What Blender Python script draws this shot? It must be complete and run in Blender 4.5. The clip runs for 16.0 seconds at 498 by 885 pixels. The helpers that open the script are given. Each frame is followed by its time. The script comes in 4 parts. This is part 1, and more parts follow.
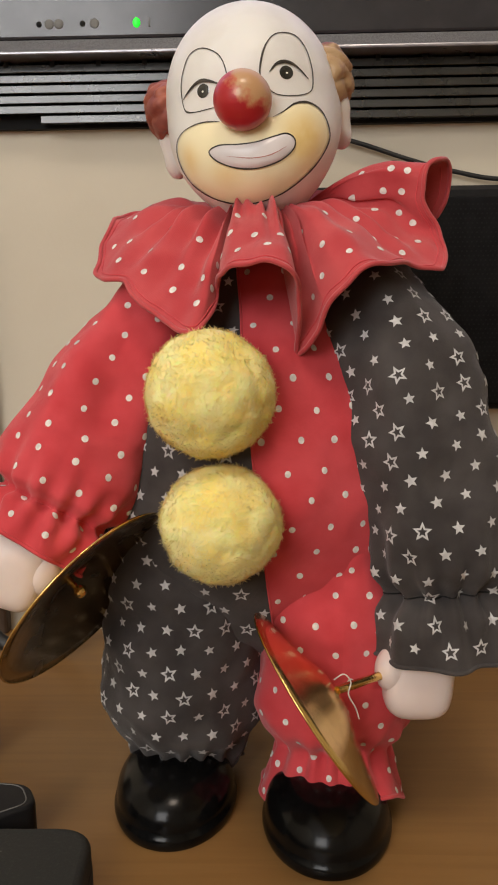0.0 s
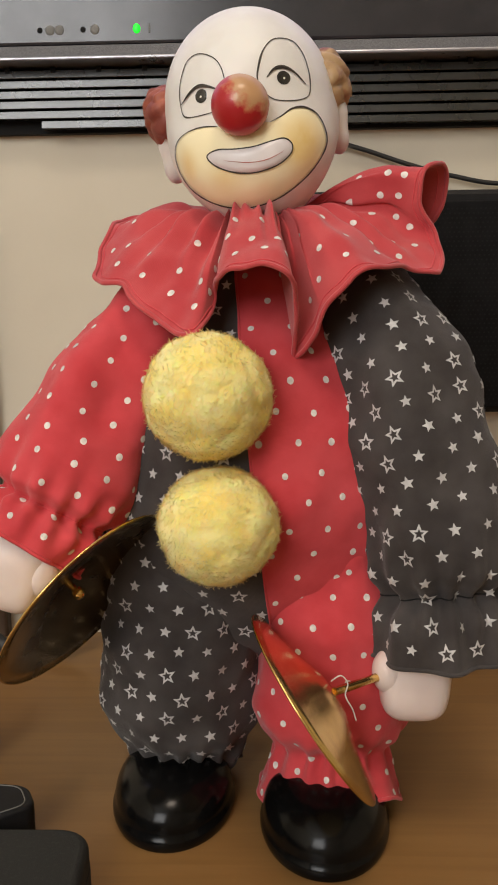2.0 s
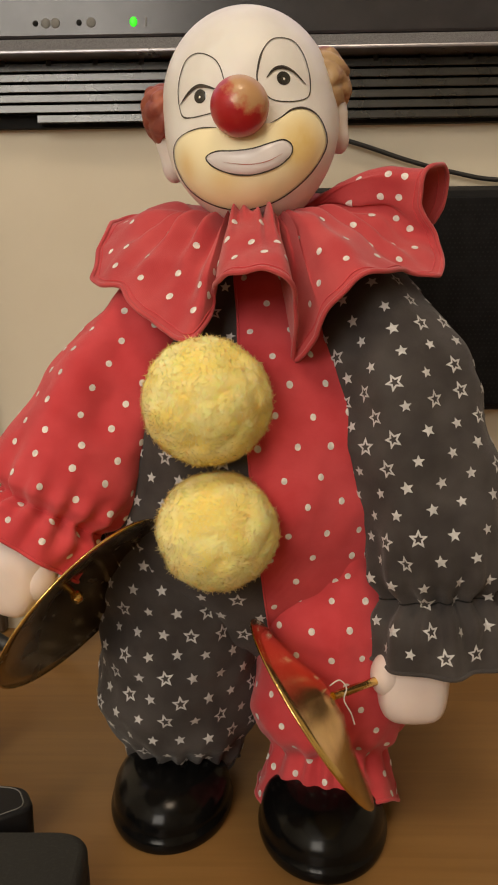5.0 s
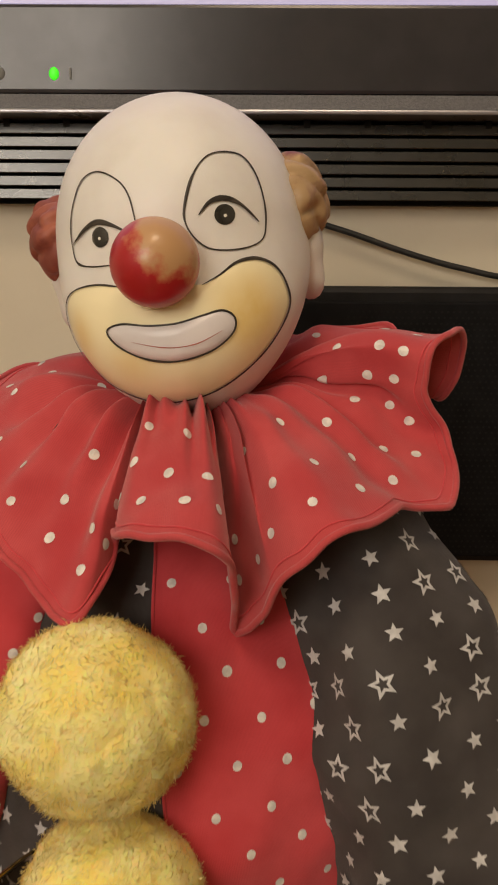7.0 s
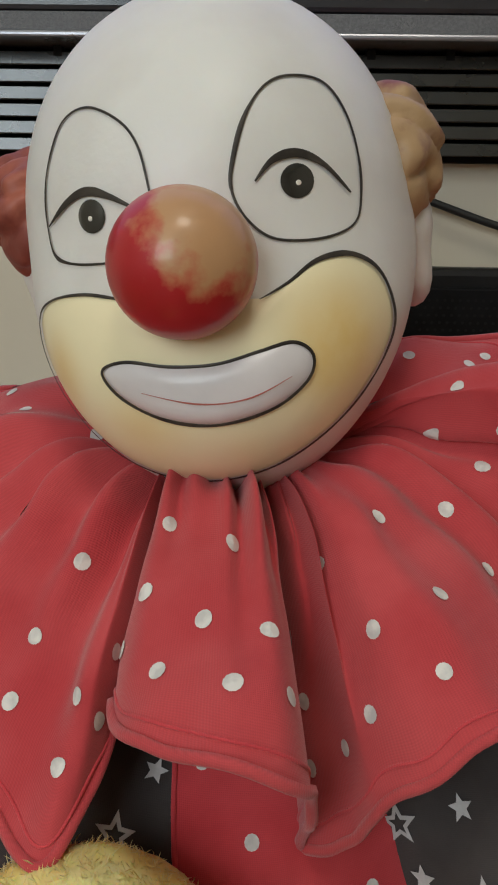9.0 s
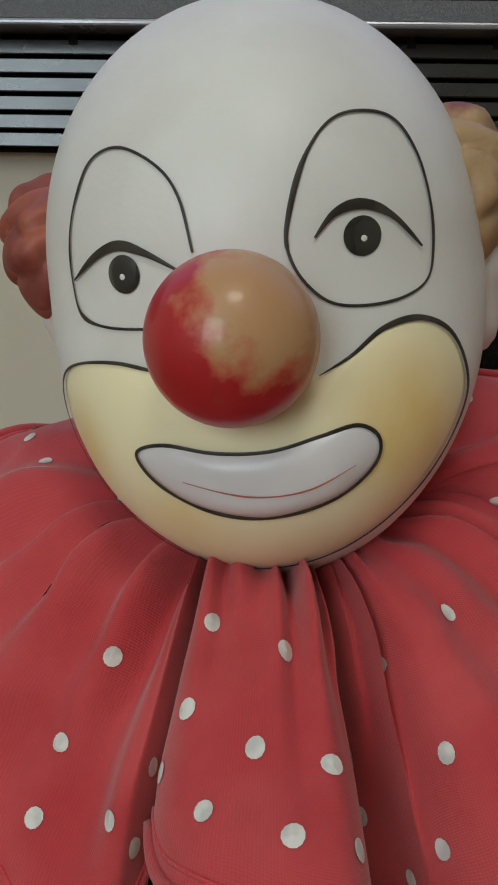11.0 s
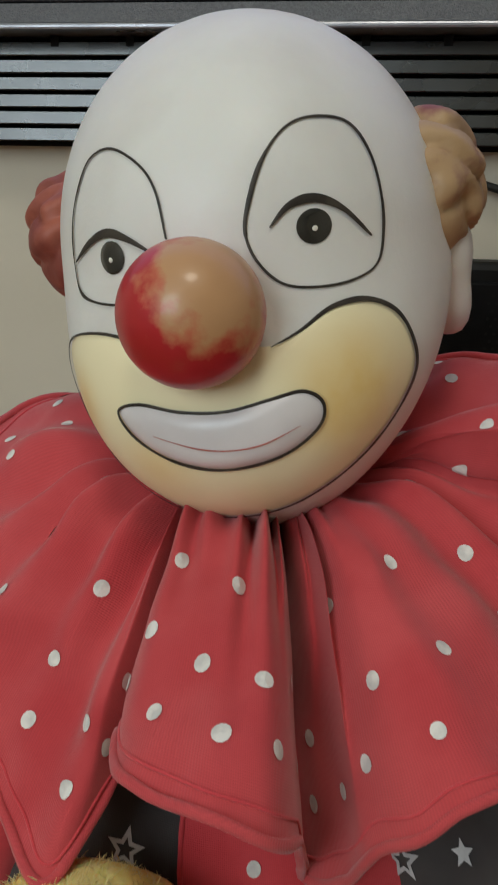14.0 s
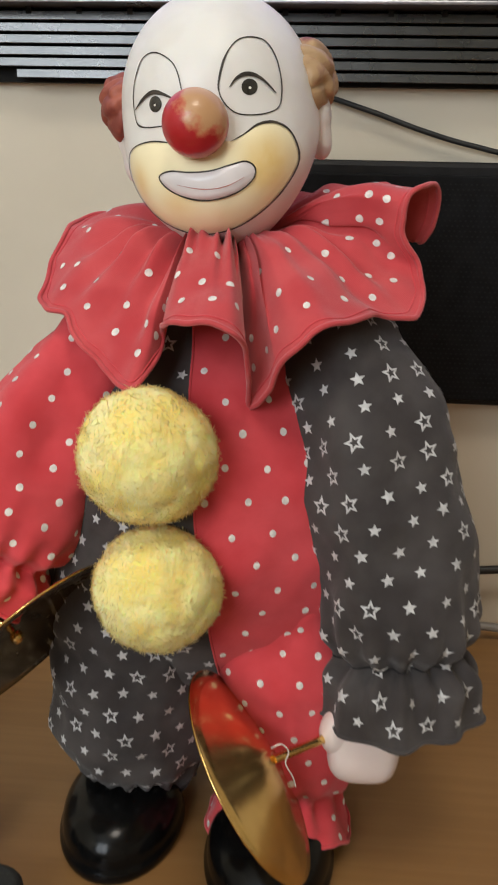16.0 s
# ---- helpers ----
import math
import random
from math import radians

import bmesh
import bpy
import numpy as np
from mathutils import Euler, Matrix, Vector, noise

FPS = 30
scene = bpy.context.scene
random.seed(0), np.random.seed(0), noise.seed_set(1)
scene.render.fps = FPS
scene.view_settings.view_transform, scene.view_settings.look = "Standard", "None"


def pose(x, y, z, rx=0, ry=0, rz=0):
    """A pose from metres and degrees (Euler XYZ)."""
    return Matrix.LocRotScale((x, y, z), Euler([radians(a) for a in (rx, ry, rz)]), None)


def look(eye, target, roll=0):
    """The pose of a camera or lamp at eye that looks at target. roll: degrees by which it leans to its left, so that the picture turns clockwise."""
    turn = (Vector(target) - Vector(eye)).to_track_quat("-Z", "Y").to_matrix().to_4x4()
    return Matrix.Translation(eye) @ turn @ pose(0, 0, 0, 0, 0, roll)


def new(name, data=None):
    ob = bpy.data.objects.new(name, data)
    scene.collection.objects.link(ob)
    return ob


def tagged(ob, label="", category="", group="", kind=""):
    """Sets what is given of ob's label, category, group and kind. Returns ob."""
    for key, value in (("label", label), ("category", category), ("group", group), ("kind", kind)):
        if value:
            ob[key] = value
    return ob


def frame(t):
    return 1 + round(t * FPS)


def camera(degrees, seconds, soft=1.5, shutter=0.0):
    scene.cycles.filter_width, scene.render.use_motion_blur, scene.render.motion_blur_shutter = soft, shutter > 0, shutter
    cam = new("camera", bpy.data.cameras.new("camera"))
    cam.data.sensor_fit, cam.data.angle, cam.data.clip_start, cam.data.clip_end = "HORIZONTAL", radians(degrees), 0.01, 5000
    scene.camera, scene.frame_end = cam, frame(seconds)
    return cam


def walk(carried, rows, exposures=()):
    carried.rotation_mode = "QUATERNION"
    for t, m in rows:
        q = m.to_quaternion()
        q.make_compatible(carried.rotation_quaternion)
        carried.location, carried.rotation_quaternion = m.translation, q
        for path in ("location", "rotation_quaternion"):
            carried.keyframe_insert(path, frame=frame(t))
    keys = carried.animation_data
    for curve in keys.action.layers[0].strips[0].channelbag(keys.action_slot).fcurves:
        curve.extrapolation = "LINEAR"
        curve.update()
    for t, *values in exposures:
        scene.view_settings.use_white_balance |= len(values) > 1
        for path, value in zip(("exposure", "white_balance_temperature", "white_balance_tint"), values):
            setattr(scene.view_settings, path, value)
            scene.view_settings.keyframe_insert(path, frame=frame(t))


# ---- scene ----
cam = camera(31.6, 16.0, soft=1.9, shutter=0.3)
PATH = [
    (0, (0.0288, -0.4010, 0.2513), (-0.029, 1.566, -0.106), -0.75),
    (0.5, (0.0323, -0.4011, 0.2539), (-0.035, 1.566, -0.101), -0.93),
    (1, (0.0319, -0.3991, 0.2525), (-0.034, 1.569, -0.099), -0.91),
    (1.5, (0.0315, -0.4002, 0.2511), (-0.030, 1.568, -0.099), -0.89),
    (2, (0.0311, -0.4032, 0.2507), (-0.033, 1.565, -0.096), -0.76),
    (2.5, (0.0296, -0.4063, 0.2534), (-0.034, 1.562, -0.098), -0.84),
    (3, (0.0262, -0.4053, 0.2510), (-0.038, 1.562, -0.101), -0.82),
    (5.5, (0.0306, -0.3958, 0.2650), (-0.017, 1.566, -0.121), -0.52),
    (6, (0.0340, -0.3600, 0.2870), (-0.008, 1.601, -0.104), -0.30),
    (6.5, (0.0430, -0.3070, 0.3060), (0.015, 1.653, -0.091), 0.10),
    (7, (0.0460, -0.2620, 0.3260), (0.017, 1.696, -0.082), 0.40),
    (7.5, (0.0430, -0.2140, 0.3250), (0.010, 1.741, -0.097), 0.70),
    (8, (0.0390, -0.1880, 0.3270), (-0.024, 1.760, -0.123), 0.50),
    (10.3, (0.0258, -0.1472, 0.3415), (0.008, 1.771, -0.223), 1.54),
    (10.5, (0.0261, -0.1446, 0.3431), (-0.006, 1.771, -0.230), 1.43),
    (11, (0.0234, -0.1402, 0.3463), (-0.041, 1.773, -0.234), 0.92),
    (11.5, (0.0230, -0.1395, 0.3485), (-0.046, 1.771, -0.238), 1.17),
    (12, (0.0241, -0.1393, 0.3490), (-0.098, 1.768, -0.240), 1.18),
    (12.5, (0.0316, -0.1406, 0.3493), (-0.168, 1.759, -0.243), 1.15),
    (13, (0.0361, -0.1459, 0.3510), (-0.217, 1.751, -0.229), 1.08),
    (13.5, (0.0405, -0.1534, 0.3530), (-0.212, 1.742, -0.233), 1.05),
    (14, (0.0458, -0.1590, 0.3480), (-0.219, 1.729, -0.257), 0.92),
    (14.5, (0.0519, -0.1802, 0.3423), (-0.230, 1.700, -0.279), 0.82),
    (15, (0.0536, -0.2243, 0.3317), (-0.228, 1.658, -0.282), 0.92),
    (15.5, (0.0619, -0.2902, 0.3219), (-0.174, 1.597, -0.297), 0.66),
    (16, (0.0647, -0.3548, 0.3149), (-0.084, 1.540, -0.309), 1.18),
]
EXPOSURE = [(0, -0.28, 6500, 15), (3, -0.24, 6500, 14), (5.5, -0.58, 7700, 16), (6.5, -0.92, 7900, 18), (7, -0.62, 7800, 17), (7.5, -0.64, 7300, 16), (8, -0.66, 6600, 12), (10.5, -0.98, 5600, 3),
            (12.5, -1.00, 5650, 3), (14.5, -0.76, 5700, 4), (15.5, -0.46, 5900, 10), (16, -0.20, 5900, 10)]
walk(cam, [(t, look(eye, target, roll)) for t, eye, target, roll in PATH], EXPOSURE)

# ---- world and light ----
world = bpy.data.worlds.new("room_air")
scene.world = world
world.use_nodes = True
world.node_tree.nodes["Background"].inputs[0].default_value = (0.9, 0.82, 0.7, 1)
world.node_tree.nodes["Background"].inputs[1].default_value = 0.02


def area_lamp(name, shape, eye, target, sx, sy, watts, colour):
    d = bpy.data.lights.new(name, "AREA")
    d.shape, d.size, d.size_y, d.energy, d.color = shape, sx, sy, watts, colour
    ob = new(name, d)
    ob.matrix_world = look(eye, target)
    return ob


LAMP = area_lamp("ceiling_lamp_light", "ELLIPSE", (0.15, -0.80, 1.85), (0.15, -0.80, 0.0), 0.5, 0.5, 12.0, (1.0, 0.86, 0.68))
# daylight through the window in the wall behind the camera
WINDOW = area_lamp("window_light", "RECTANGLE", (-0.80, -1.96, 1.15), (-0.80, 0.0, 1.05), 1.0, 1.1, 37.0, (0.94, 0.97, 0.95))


# ---- materials ----
def material(name, colour, rough=0.6, metal=0.0, second=None, scale=60.0, bump=0.0, bump_scale=400.0, mix=(0.4, 0.6), coat=0.0, sheen=0.0, sub=0.0, spec=0.5):
    m = bpy.data.materials.new(name)
    m.use_nodes = True
    nt = m.node_tree
    b = nt.nodes["Principled BSDF"]
    b.inputs["Roughness"].default_value, b.inputs["Metallic"].default_value = rough, metal
    b.inputs["Coat Weight"].default_value = coat
    b.inputs["Sheen Weight"].default_value, b.inputs["Specular IOR Level"].default_value = sheen, spec
    if sub:
        b.inputs["Subsurface Weight"].default_value = sub
        b.inputs["Subsurface Radius"].default_value = (0.004, 0.002, 0.001)
    tc = nt.nodes.new("ShaderNodeTexCoord")
    if second is None:
        b.inputs["Base Color"].default_value = (*colour, 1)
    else:
        n = nt.nodes.new("ShaderNodeTexNoise")
        n.inputs["Scale"].default_value, n.inputs["Detail"].default_value = scale, 5.0
        nt.links.new(tc.outputs["Object"], n.inputs["Vector"])
        r = nt.nodes.new("ShaderNodeValToRGB")
        r.color_ramp.elements[0].position, r.color_ramp.elements[1].position = mix
        r.color_ramp.elements[0].color, r.color_ramp.elements[1].color = (*colour, 1), (*second, 1)
        nt.links.new(n.outputs["Fac"], r.inputs["Fac"])
        nt.links.new(r.outputs["Color"], b.inputs["Base Color"])
        rr = nt.nodes.new("ShaderNodeMapRange")
        rr.inputs["To Min"].default_value, rr.inputs["To Max"].default_value = max(0.02, rough - 0.08), min(1.0, rough + 0.08)
        nt.links.new(n.outputs["Fac"], rr.inputs["Value"])
        nt.links.new(rr.outputs["Result"], b.inputs["Roughness"])
    if bump:
        n2 = nt.nodes.new("ShaderNodeTexNoise")
        n2.inputs["Scale"].default_value, n2.inputs["Detail"].default_value = bump_scale, 3.0
        nt.links.new(tc.outputs["Object"], n2.inputs["Vector"])
        bp = nt.nodes.new("ShaderNodeBump")
        bp.inputs["Strength"].default_value, bp.inputs["Distance"].default_value = bump, 0.0006
        nt.links.new(n2.outputs["Fac"], bp.inputs["Height"])
        nt.links.new(bp.outputs["Normal"], b.inputs["Normal"])
    return m


def cloth(name, colour, second, weave=11500.0, strength=0.2, sheen=0.3):
    """Woven cotton: two shades of yarn, crossing threads as relief, a soft sheen."""
    m = material(name, colour, 0.9, 0.0, second, 48.0, spec=0.2, sheen=sheen, mix=(0.34, 0.66))
    nt = m.node_tree
    b = nt.nodes["Principled BSDF"]
    uv = nt.nodes.new("ShaderNodeUVMap")
    heights = []
    for direction in ("X", "Y"):
        w = nt.nodes.new("ShaderNodeTexWave")
        w.bands_direction = direction
        w.inputs["Scale"].default_value, w.inputs["Distortion"].default_value = weave / 6.28 / 2, 2.4
        w.inputs["Detail"].default_value, w.inputs["Detail Scale"].default_value = 2.0, 0.4
        nt.links.new(uv.outputs["UV"], w.inputs["Vector"])
        heights.append(w)
    add = nt.nodes.new("ShaderNodeMath")
    add.operation = "ADD"
    nt.links.new(heights[0].outputs["Fac"], add.inputs[0])
    nt.links.new(heights[1].outputs["Fac"], add.inputs[1])
    ramp = [x for x in nt.nodes if x.type == "VALTORGB"][0]
    shade = nt.nodes.new("ShaderNodeMapRange")
    shade.inputs["From Max"].default_value, shade.inputs["To Min"].default_value, shade.inputs["To Max"].default_value = 2.0, 0.91, 1.09
    nt.links.new(add.outputs[0], shade.inputs["Value"])
    yarn = nt.nodes.new("ShaderNodeVectorMath")
    yarn.operation = "SCALE"
    nt.links.new(ramp.outputs["Color"], yarn.inputs[0])
    nt.links.new(shade.outputs["Result"], yarn.inputs["Scale"])
    nt.links.new(yarn.outputs["Vector"], b.inputs["Base Color"])
    bp = nt.nodes.new("ShaderNodeBump")
    bp.inputs["Strength"].default_value, bp.inputs["Distance"].default_value = strength, 0.00025
    nt.links.new(add.outputs[0], bp.inputs["Height"])
    nt.links.new(bp.outputs["Normal"], b.inputs["Normal"])
    return m


FADED_RED = cloth("faded_red_cotton", (0.49, 0.050, 0.058), (0.58, 0.084, 0.090), sheen=0.25)
RED = cloth("red_cotton", (0.55, 0.048, 0.058), (0.66, 0.078, 0.090), sheen=0.20)
DARK = cloth("charcoal_cotton", (0.044, 0.038, 0.037), (0.074, 0.066, 0.064), sheen=0.15)
HOLE = material("hole_black", (0.002, 0.002, 0.002), 0.9)
WHITE_PRINT = material("white_print", (0.82, 0.79, 0.74), 0.8, second=(0.62, 0.60, 0.57), scale=300)
STAR_PRINT = material("star_print", (0.62, 0.62, 0.62), 0.7, second=(0.50, 0.50, 0.50), scale=300)
PORCELAIN = material("bisque_porcelain", (0.80, 0.785, 0.745), 0.45, second=(0.74, 0.715, 0.67), scale=38, bump=0.08, bump_scale=900, sub=0.05)
SKIN = material("pale_pink_porcelain", (0.80, 0.69, 0.65), 0.45, second=(0.76, 0.64, 0.60), scale=40, sub=0.05)
LINE = material("dark_brush_line", (0.022, 0.017, 0.013), 0.5, second=(0.05, 0.04, 0.03), scale=200)
LIP = material("white_lip_glaze", (0.80, 0.76, 0.76), 0.35, second=(0.74, 0.70, 0.70), scale=60, coat=0.2)
LIP_LINE = material("faint_red_line", (0.45, 0.12, 0.09), 0.5)
EYE = material("grey_black_gloss", (0.018, 0.018, 0.016), 0.14, coat=0.9)
GLINT = material("painted_glint", (0.8, 0.76, 0.66), 0.4)
HAIR_TAN = material("tan_hair_paint", (0.44, 0.285, 0.145), 0.5, second=(0.23, 0.075, 0.075), scale=120, mix=(0.52, 0.70), bump=0.4, bump_scale=260)
HAIR_RED = material("russet_hair_paint", (0.36, 0.10, 0.06), 0.55, second=(0.22, 0.05, 0.035), scale=110, bump=0.4, bump_scale=260)


def wool(name, colour, second):
    """Light passes through the loose yarn, so it shades softly."""
    m = material(name, colour, 0.95, second=second, scale=75, mix=(0.42, 0.62))
    nt = m.node_tree
    b, out = nt.nodes["Principled BSDF"], nt.nodes["Material Output"]
    ramp = [x for x in nt.nodes if x.type == "VALTORGB"][0]
    b.inputs["Specular IOR Level"].default_value = 0.1
    tr = nt.nodes.new("ShaderNodeBsdfTranslucent")
    nt.links.new(ramp.outputs["Color"], tr.inputs["Color"])
    mx = nt.nodes.new("ShaderNodeMixShader")
    mx.inputs[0].default_value = 0.3
    nt.links.new(b.outputs[0], mx.inputs[1])
    nt.links.new(tr.outputs[0], mx.inputs[2])
    nt.links.new(mx.outputs[0], out.inputs["Surface"])
    return m


YARN = wool("yellow_wool", (0.99, 0.84, 0.38), (0.99, 0.80, 0.31))
YARN_LIGHT = wool("pale_yellow_wool", (0.99, 0.89, 0.50), (0.99, 0.85, 0.41))
YARN_CORE = material("yellow_wool_core", (0.99, 0.77, 0.25), 0.95, second=(0.99, 0.86, 0.41), scale=95, mix=(0.36, 0.62), spec=0.05, sub=0.75, bump=0.25, bump_scale=1300)
SHOE = material("black_gloss_glaze", (0.003, 0.003, 0.003), 0.20, second=(0.005, 0.005, 0.005), scale=70, spec=0.20, bump=0.06, bump_scale=200)
BRASS = material("brass", (0.80, 0.56, 0.20), 0.20, 1.0, second=(0.62, 0.42, 0.15), scale=55, bump=0.04, bump_scale=300)
# same brass with shade put into its colour, for a face turned down
BRASS_SHADED = material("shaded_brass", (0.42, 0.31, 0.17), 0.26, 1.0, second=(0.26, 0.19, 0.11), scale=50, bump=0.05, bump_scale=300)


def nose_material():
    m = material("worn_red_nose", (0.5, 0.02, 0.02), 0.38, coat=0.25)
    nt = m.node_tree
    b = nt.nodes["Principled BSDF"]
    tc = nt.nodes.new("ShaderNodeTexCoord")
    dist = nt.nodes.new("ShaderNodeVectorMath")
    dist.operation = "DISTANCE"
    dist.inputs[1].default_value = (0.0232, -0.0285, 0.3318)
    n = nt.nodes.new("ShaderNodeTexNoise")
    n.inputs["Scale"].default_value, n.inputs["Detail"].default_value = 230.0, 4.0
    nt.links.new(tc.outputs["Object"], dist.inputs[0])
    nt.links.new(tc.outputs["Object"], n.inputs["Vector"])
    mul = nt.nodes.new("ShaderNodeMath")
    mul.operation = "MULTIPLY_ADD"
    mul.inputs[1].default_value, mul.inputs[2].default_value = 0.014, -0.007
    nt.links.new(n.outputs["Fac"], mul.inputs[0])
    add = nt.nodes.new("ShaderNodeMath")
    add.operation = "ADD"
    nt.links.new(dist.outputs["Value"], add.inputs[0])
    nt.links.new(mul.outputs[0], add.inputs[1])
    r = nt.nodes.new("ShaderNodeValToRGB")
    mr = nt.nodes.new("ShaderNodeMapRange")
    mr.inputs["From Max"].default_value = 0.02
    nt.links.new(add.outputs[0], mr.inputs["Value"])
    nt.links.new(mr.outputs["Result"], r.inputs["Fac"])
    e = r.color_ramp.elements
    e[0].position, e[0].color = 0.40, (0.52, 0.29, 0.135, 1)
    e[1].position, e[1].color = 0.64, (0.42, 0.012, 0.018, 1)
    k = e.new(0.53)
    k.color = (0.50, 0.14, 0.07, 1)
    nt.links.new(r.outputs["Color"], b.inputs["Base Color"])
    return m


NOSE = nose_material()


def muzzle_material():
    """Pale yellow, airbrushed ochre on one cheek and along the jaw."""
    m = material("airbrushed_yellow_paint", (0.86, 0.77, 0.47), 0.5)
    nt = m.node_tree
    b = nt.nodes["Principled BSDF"]
    tc = nt.nodes.new("ShaderNodeTexCoord")
    n = nt.nodes.new("ShaderNodeTexNoise")
    n.inputs["Scale"].default_value, n.inputs["Detail"].default_value = 90.0, 4.0
    nt.links.new(tc.outputs["Object"], n.inputs["Vector"])
    last = None
    for centre, reach in (((0.0440, -0.014, 0.3115), 0.0180), ((0.0065, -0.022, 0.2920), 0.0150), ((-0.011, -0.006, 0.303), 0.012), ((0.030, -0.022, 0.288), 0.011)):
        d = nt.nodes.new("ShaderNodeVectorMath")
        d.operation = "DISTANCE"
        d.inputs[1].default_value = centre
        nt.links.new(tc.outputs["Object"], d.inputs[0])
        mr = nt.nodes.new("ShaderNodeMapRange")
        mr.interpolation_type = "SMOOTHSTEP"
        mr.inputs["From Max"].default_value, mr.inputs["To Min"].default_value, mr.inputs["To Max"].default_value = reach, 1.0, 0.0
        nt.links.new(d.outputs["Value"], mr.inputs["Value"])
        if last is None:
            last = mr.outputs["Result"]
        else:
            mx = nt.nodes.new("ShaderNodeMath")
            mx.operation = "MAXIMUM"
            nt.links.new(last, mx.inputs[0])
            nt.links.new(mr.outputs["Result"], mx.inputs[1])
            last = mx.outputs[0]
    mul = nt.nodes.new("ShaderNodeMath")
    mul.operation = "MULTIPLY"
    nt.links.new(last, mul.inputs[0])
    mrn = nt.nodes.new("ShaderNodeMapRange")
    mrn.inputs["From Min"].default_value, mrn.inputs["From Max"].default_value, mrn.inputs["To Min"].default_value = 0.3, 0.7, 0.55
    nt.links.new(n.outputs["Fac"], mrn.inputs["Value"])
    nt.links.new(mrn.outputs["Result"], mul.inputs[1])
    mix = nt.nodes.new("ShaderNodeMix")
    mix.data_type = "RGBA"
    mix.inputs[6].default_value, mix.inputs[7].default_value = (0.94, 0.84, 0.54, 1), (0.80, 0.52, 0.12, 1)
    nt.links.new(mul.outputs[0], mix.inputs[0])
    nt.links.new(mix.outputs[2], b.inputs["Base Color"])
    return m


YELLOW_PAINT = muzzle_material()


def wood_material():
    m = material("desk_veneer", (0.245, 0.126, 0.040), 0.42, second=(0.275, 0.146, 0.048), scale=1.0)
    nt = m.node_tree
    n = [x for x in nt.nodes if x.type == "TEX_NOISE"][0]
    tc = [x for x in nt.nodes if x.type == "TEX_COORD"][0]
    mp = nt.nodes.new("ShaderNodeMapping")
    mp.inputs["Scale"].default_value = (6.0, 120.0, 6.0)
    n.inputs["Scale"].default_value, n.inputs["Distortion"].default_value = 1.0, 0.6
    nt.links.new(tc.outputs["Object"], mp.inputs["Vector"])
    nt.links.new(mp.outputs["Vector"], n.inputs["Vector"])
    return m


WOOD = wood_material()
WALL = material("beige_wall_paint", (0.66, 0.60, 0.485), 0.75, second=(0.63, 0.57, 0.455), scale=9, bump=0.1, bump_scale=500)
TRIM_BROWN = material("dark_brown_wood", (0.075, 0.045, 0.026), 0.5, second=(0.055, 0.032, 0.018), scale=60)
CEILING = material("white_ceiling_paint", (0.75, 0.72, 0.66), 0.9, second=(0.7, 0.67, 0.61), scale=3)
BEZEL = material("dark_grey_plastic", (0.032, 0.032, 0.037), 0.22, second=(0.025, 0.025, 0.030), scale=40)
BEZEL_STRIP = material("textured_grey_strip", (0.11, 0.11, 0.12), 0.30, second=(0.08, 0.08, 0.09), scale=900, bump=0.6, bump_scale=1500)
TRIM = material("silver_trim", (0.36, 0.36, 0.39), 0.3, 0.6, second=(0.30, 0.30, 0.33), scale=60)
SLAT = material("black_satin_slat", (0.006, 0.008, 0.0075), 0.28, second=(0.009, 0.011, 0.0105), scale=50, spec=1.0)
BLACK = material("black_matt_plastic", (0.006, 0.006, 0.0065), 0.5, second=(0.010, 0.010, 0.011), scale=80, bump=0.1, bump_scale=900, spec=0.25)
MESH = material("black_speaker_mesh", (0.006, 0.006, 0.0065), 0.6, second=(0.009, 0.009, 0.010), scale=100, spec=0.1)
RUBBER = material("black_cable_rubber", (0.012, 0.012, 0.012), 0.5, second=(0.018, 0.018, 0.018), scale=100)
GREY = material("grey_plastic", (0.26, 0.24, 0.22), 0.45, second=(0.21, 0.19, 0.175), scale=50)
FELT = material("black_flocked_case", (0.014, 0.015, 0.014), 0.85, second=(0.030, 0.031, 0.028), scale=700, mix=(0.5, 0.75), bump=0.3, bump_scale=1400)
PRINT_GREY = material("grey_print", (0.16, 0.16, 0.15), 0.6)


def glow(name, colour, strength):
    m = material(name, colour, 0.4)
    b = m.node_tree.nodes["Principled BSDF"]
    b.inputs["Emission Color"].default_value, b.inputs["Emission Strength"].default_value = (*colour, 1), strength
    return m


LED = glow("green_led", (0.0, 0.9, 0.03), 1.0)
SCREEN = glow("lit_screen", (0.46, 0.46, 0.75), 0.7)


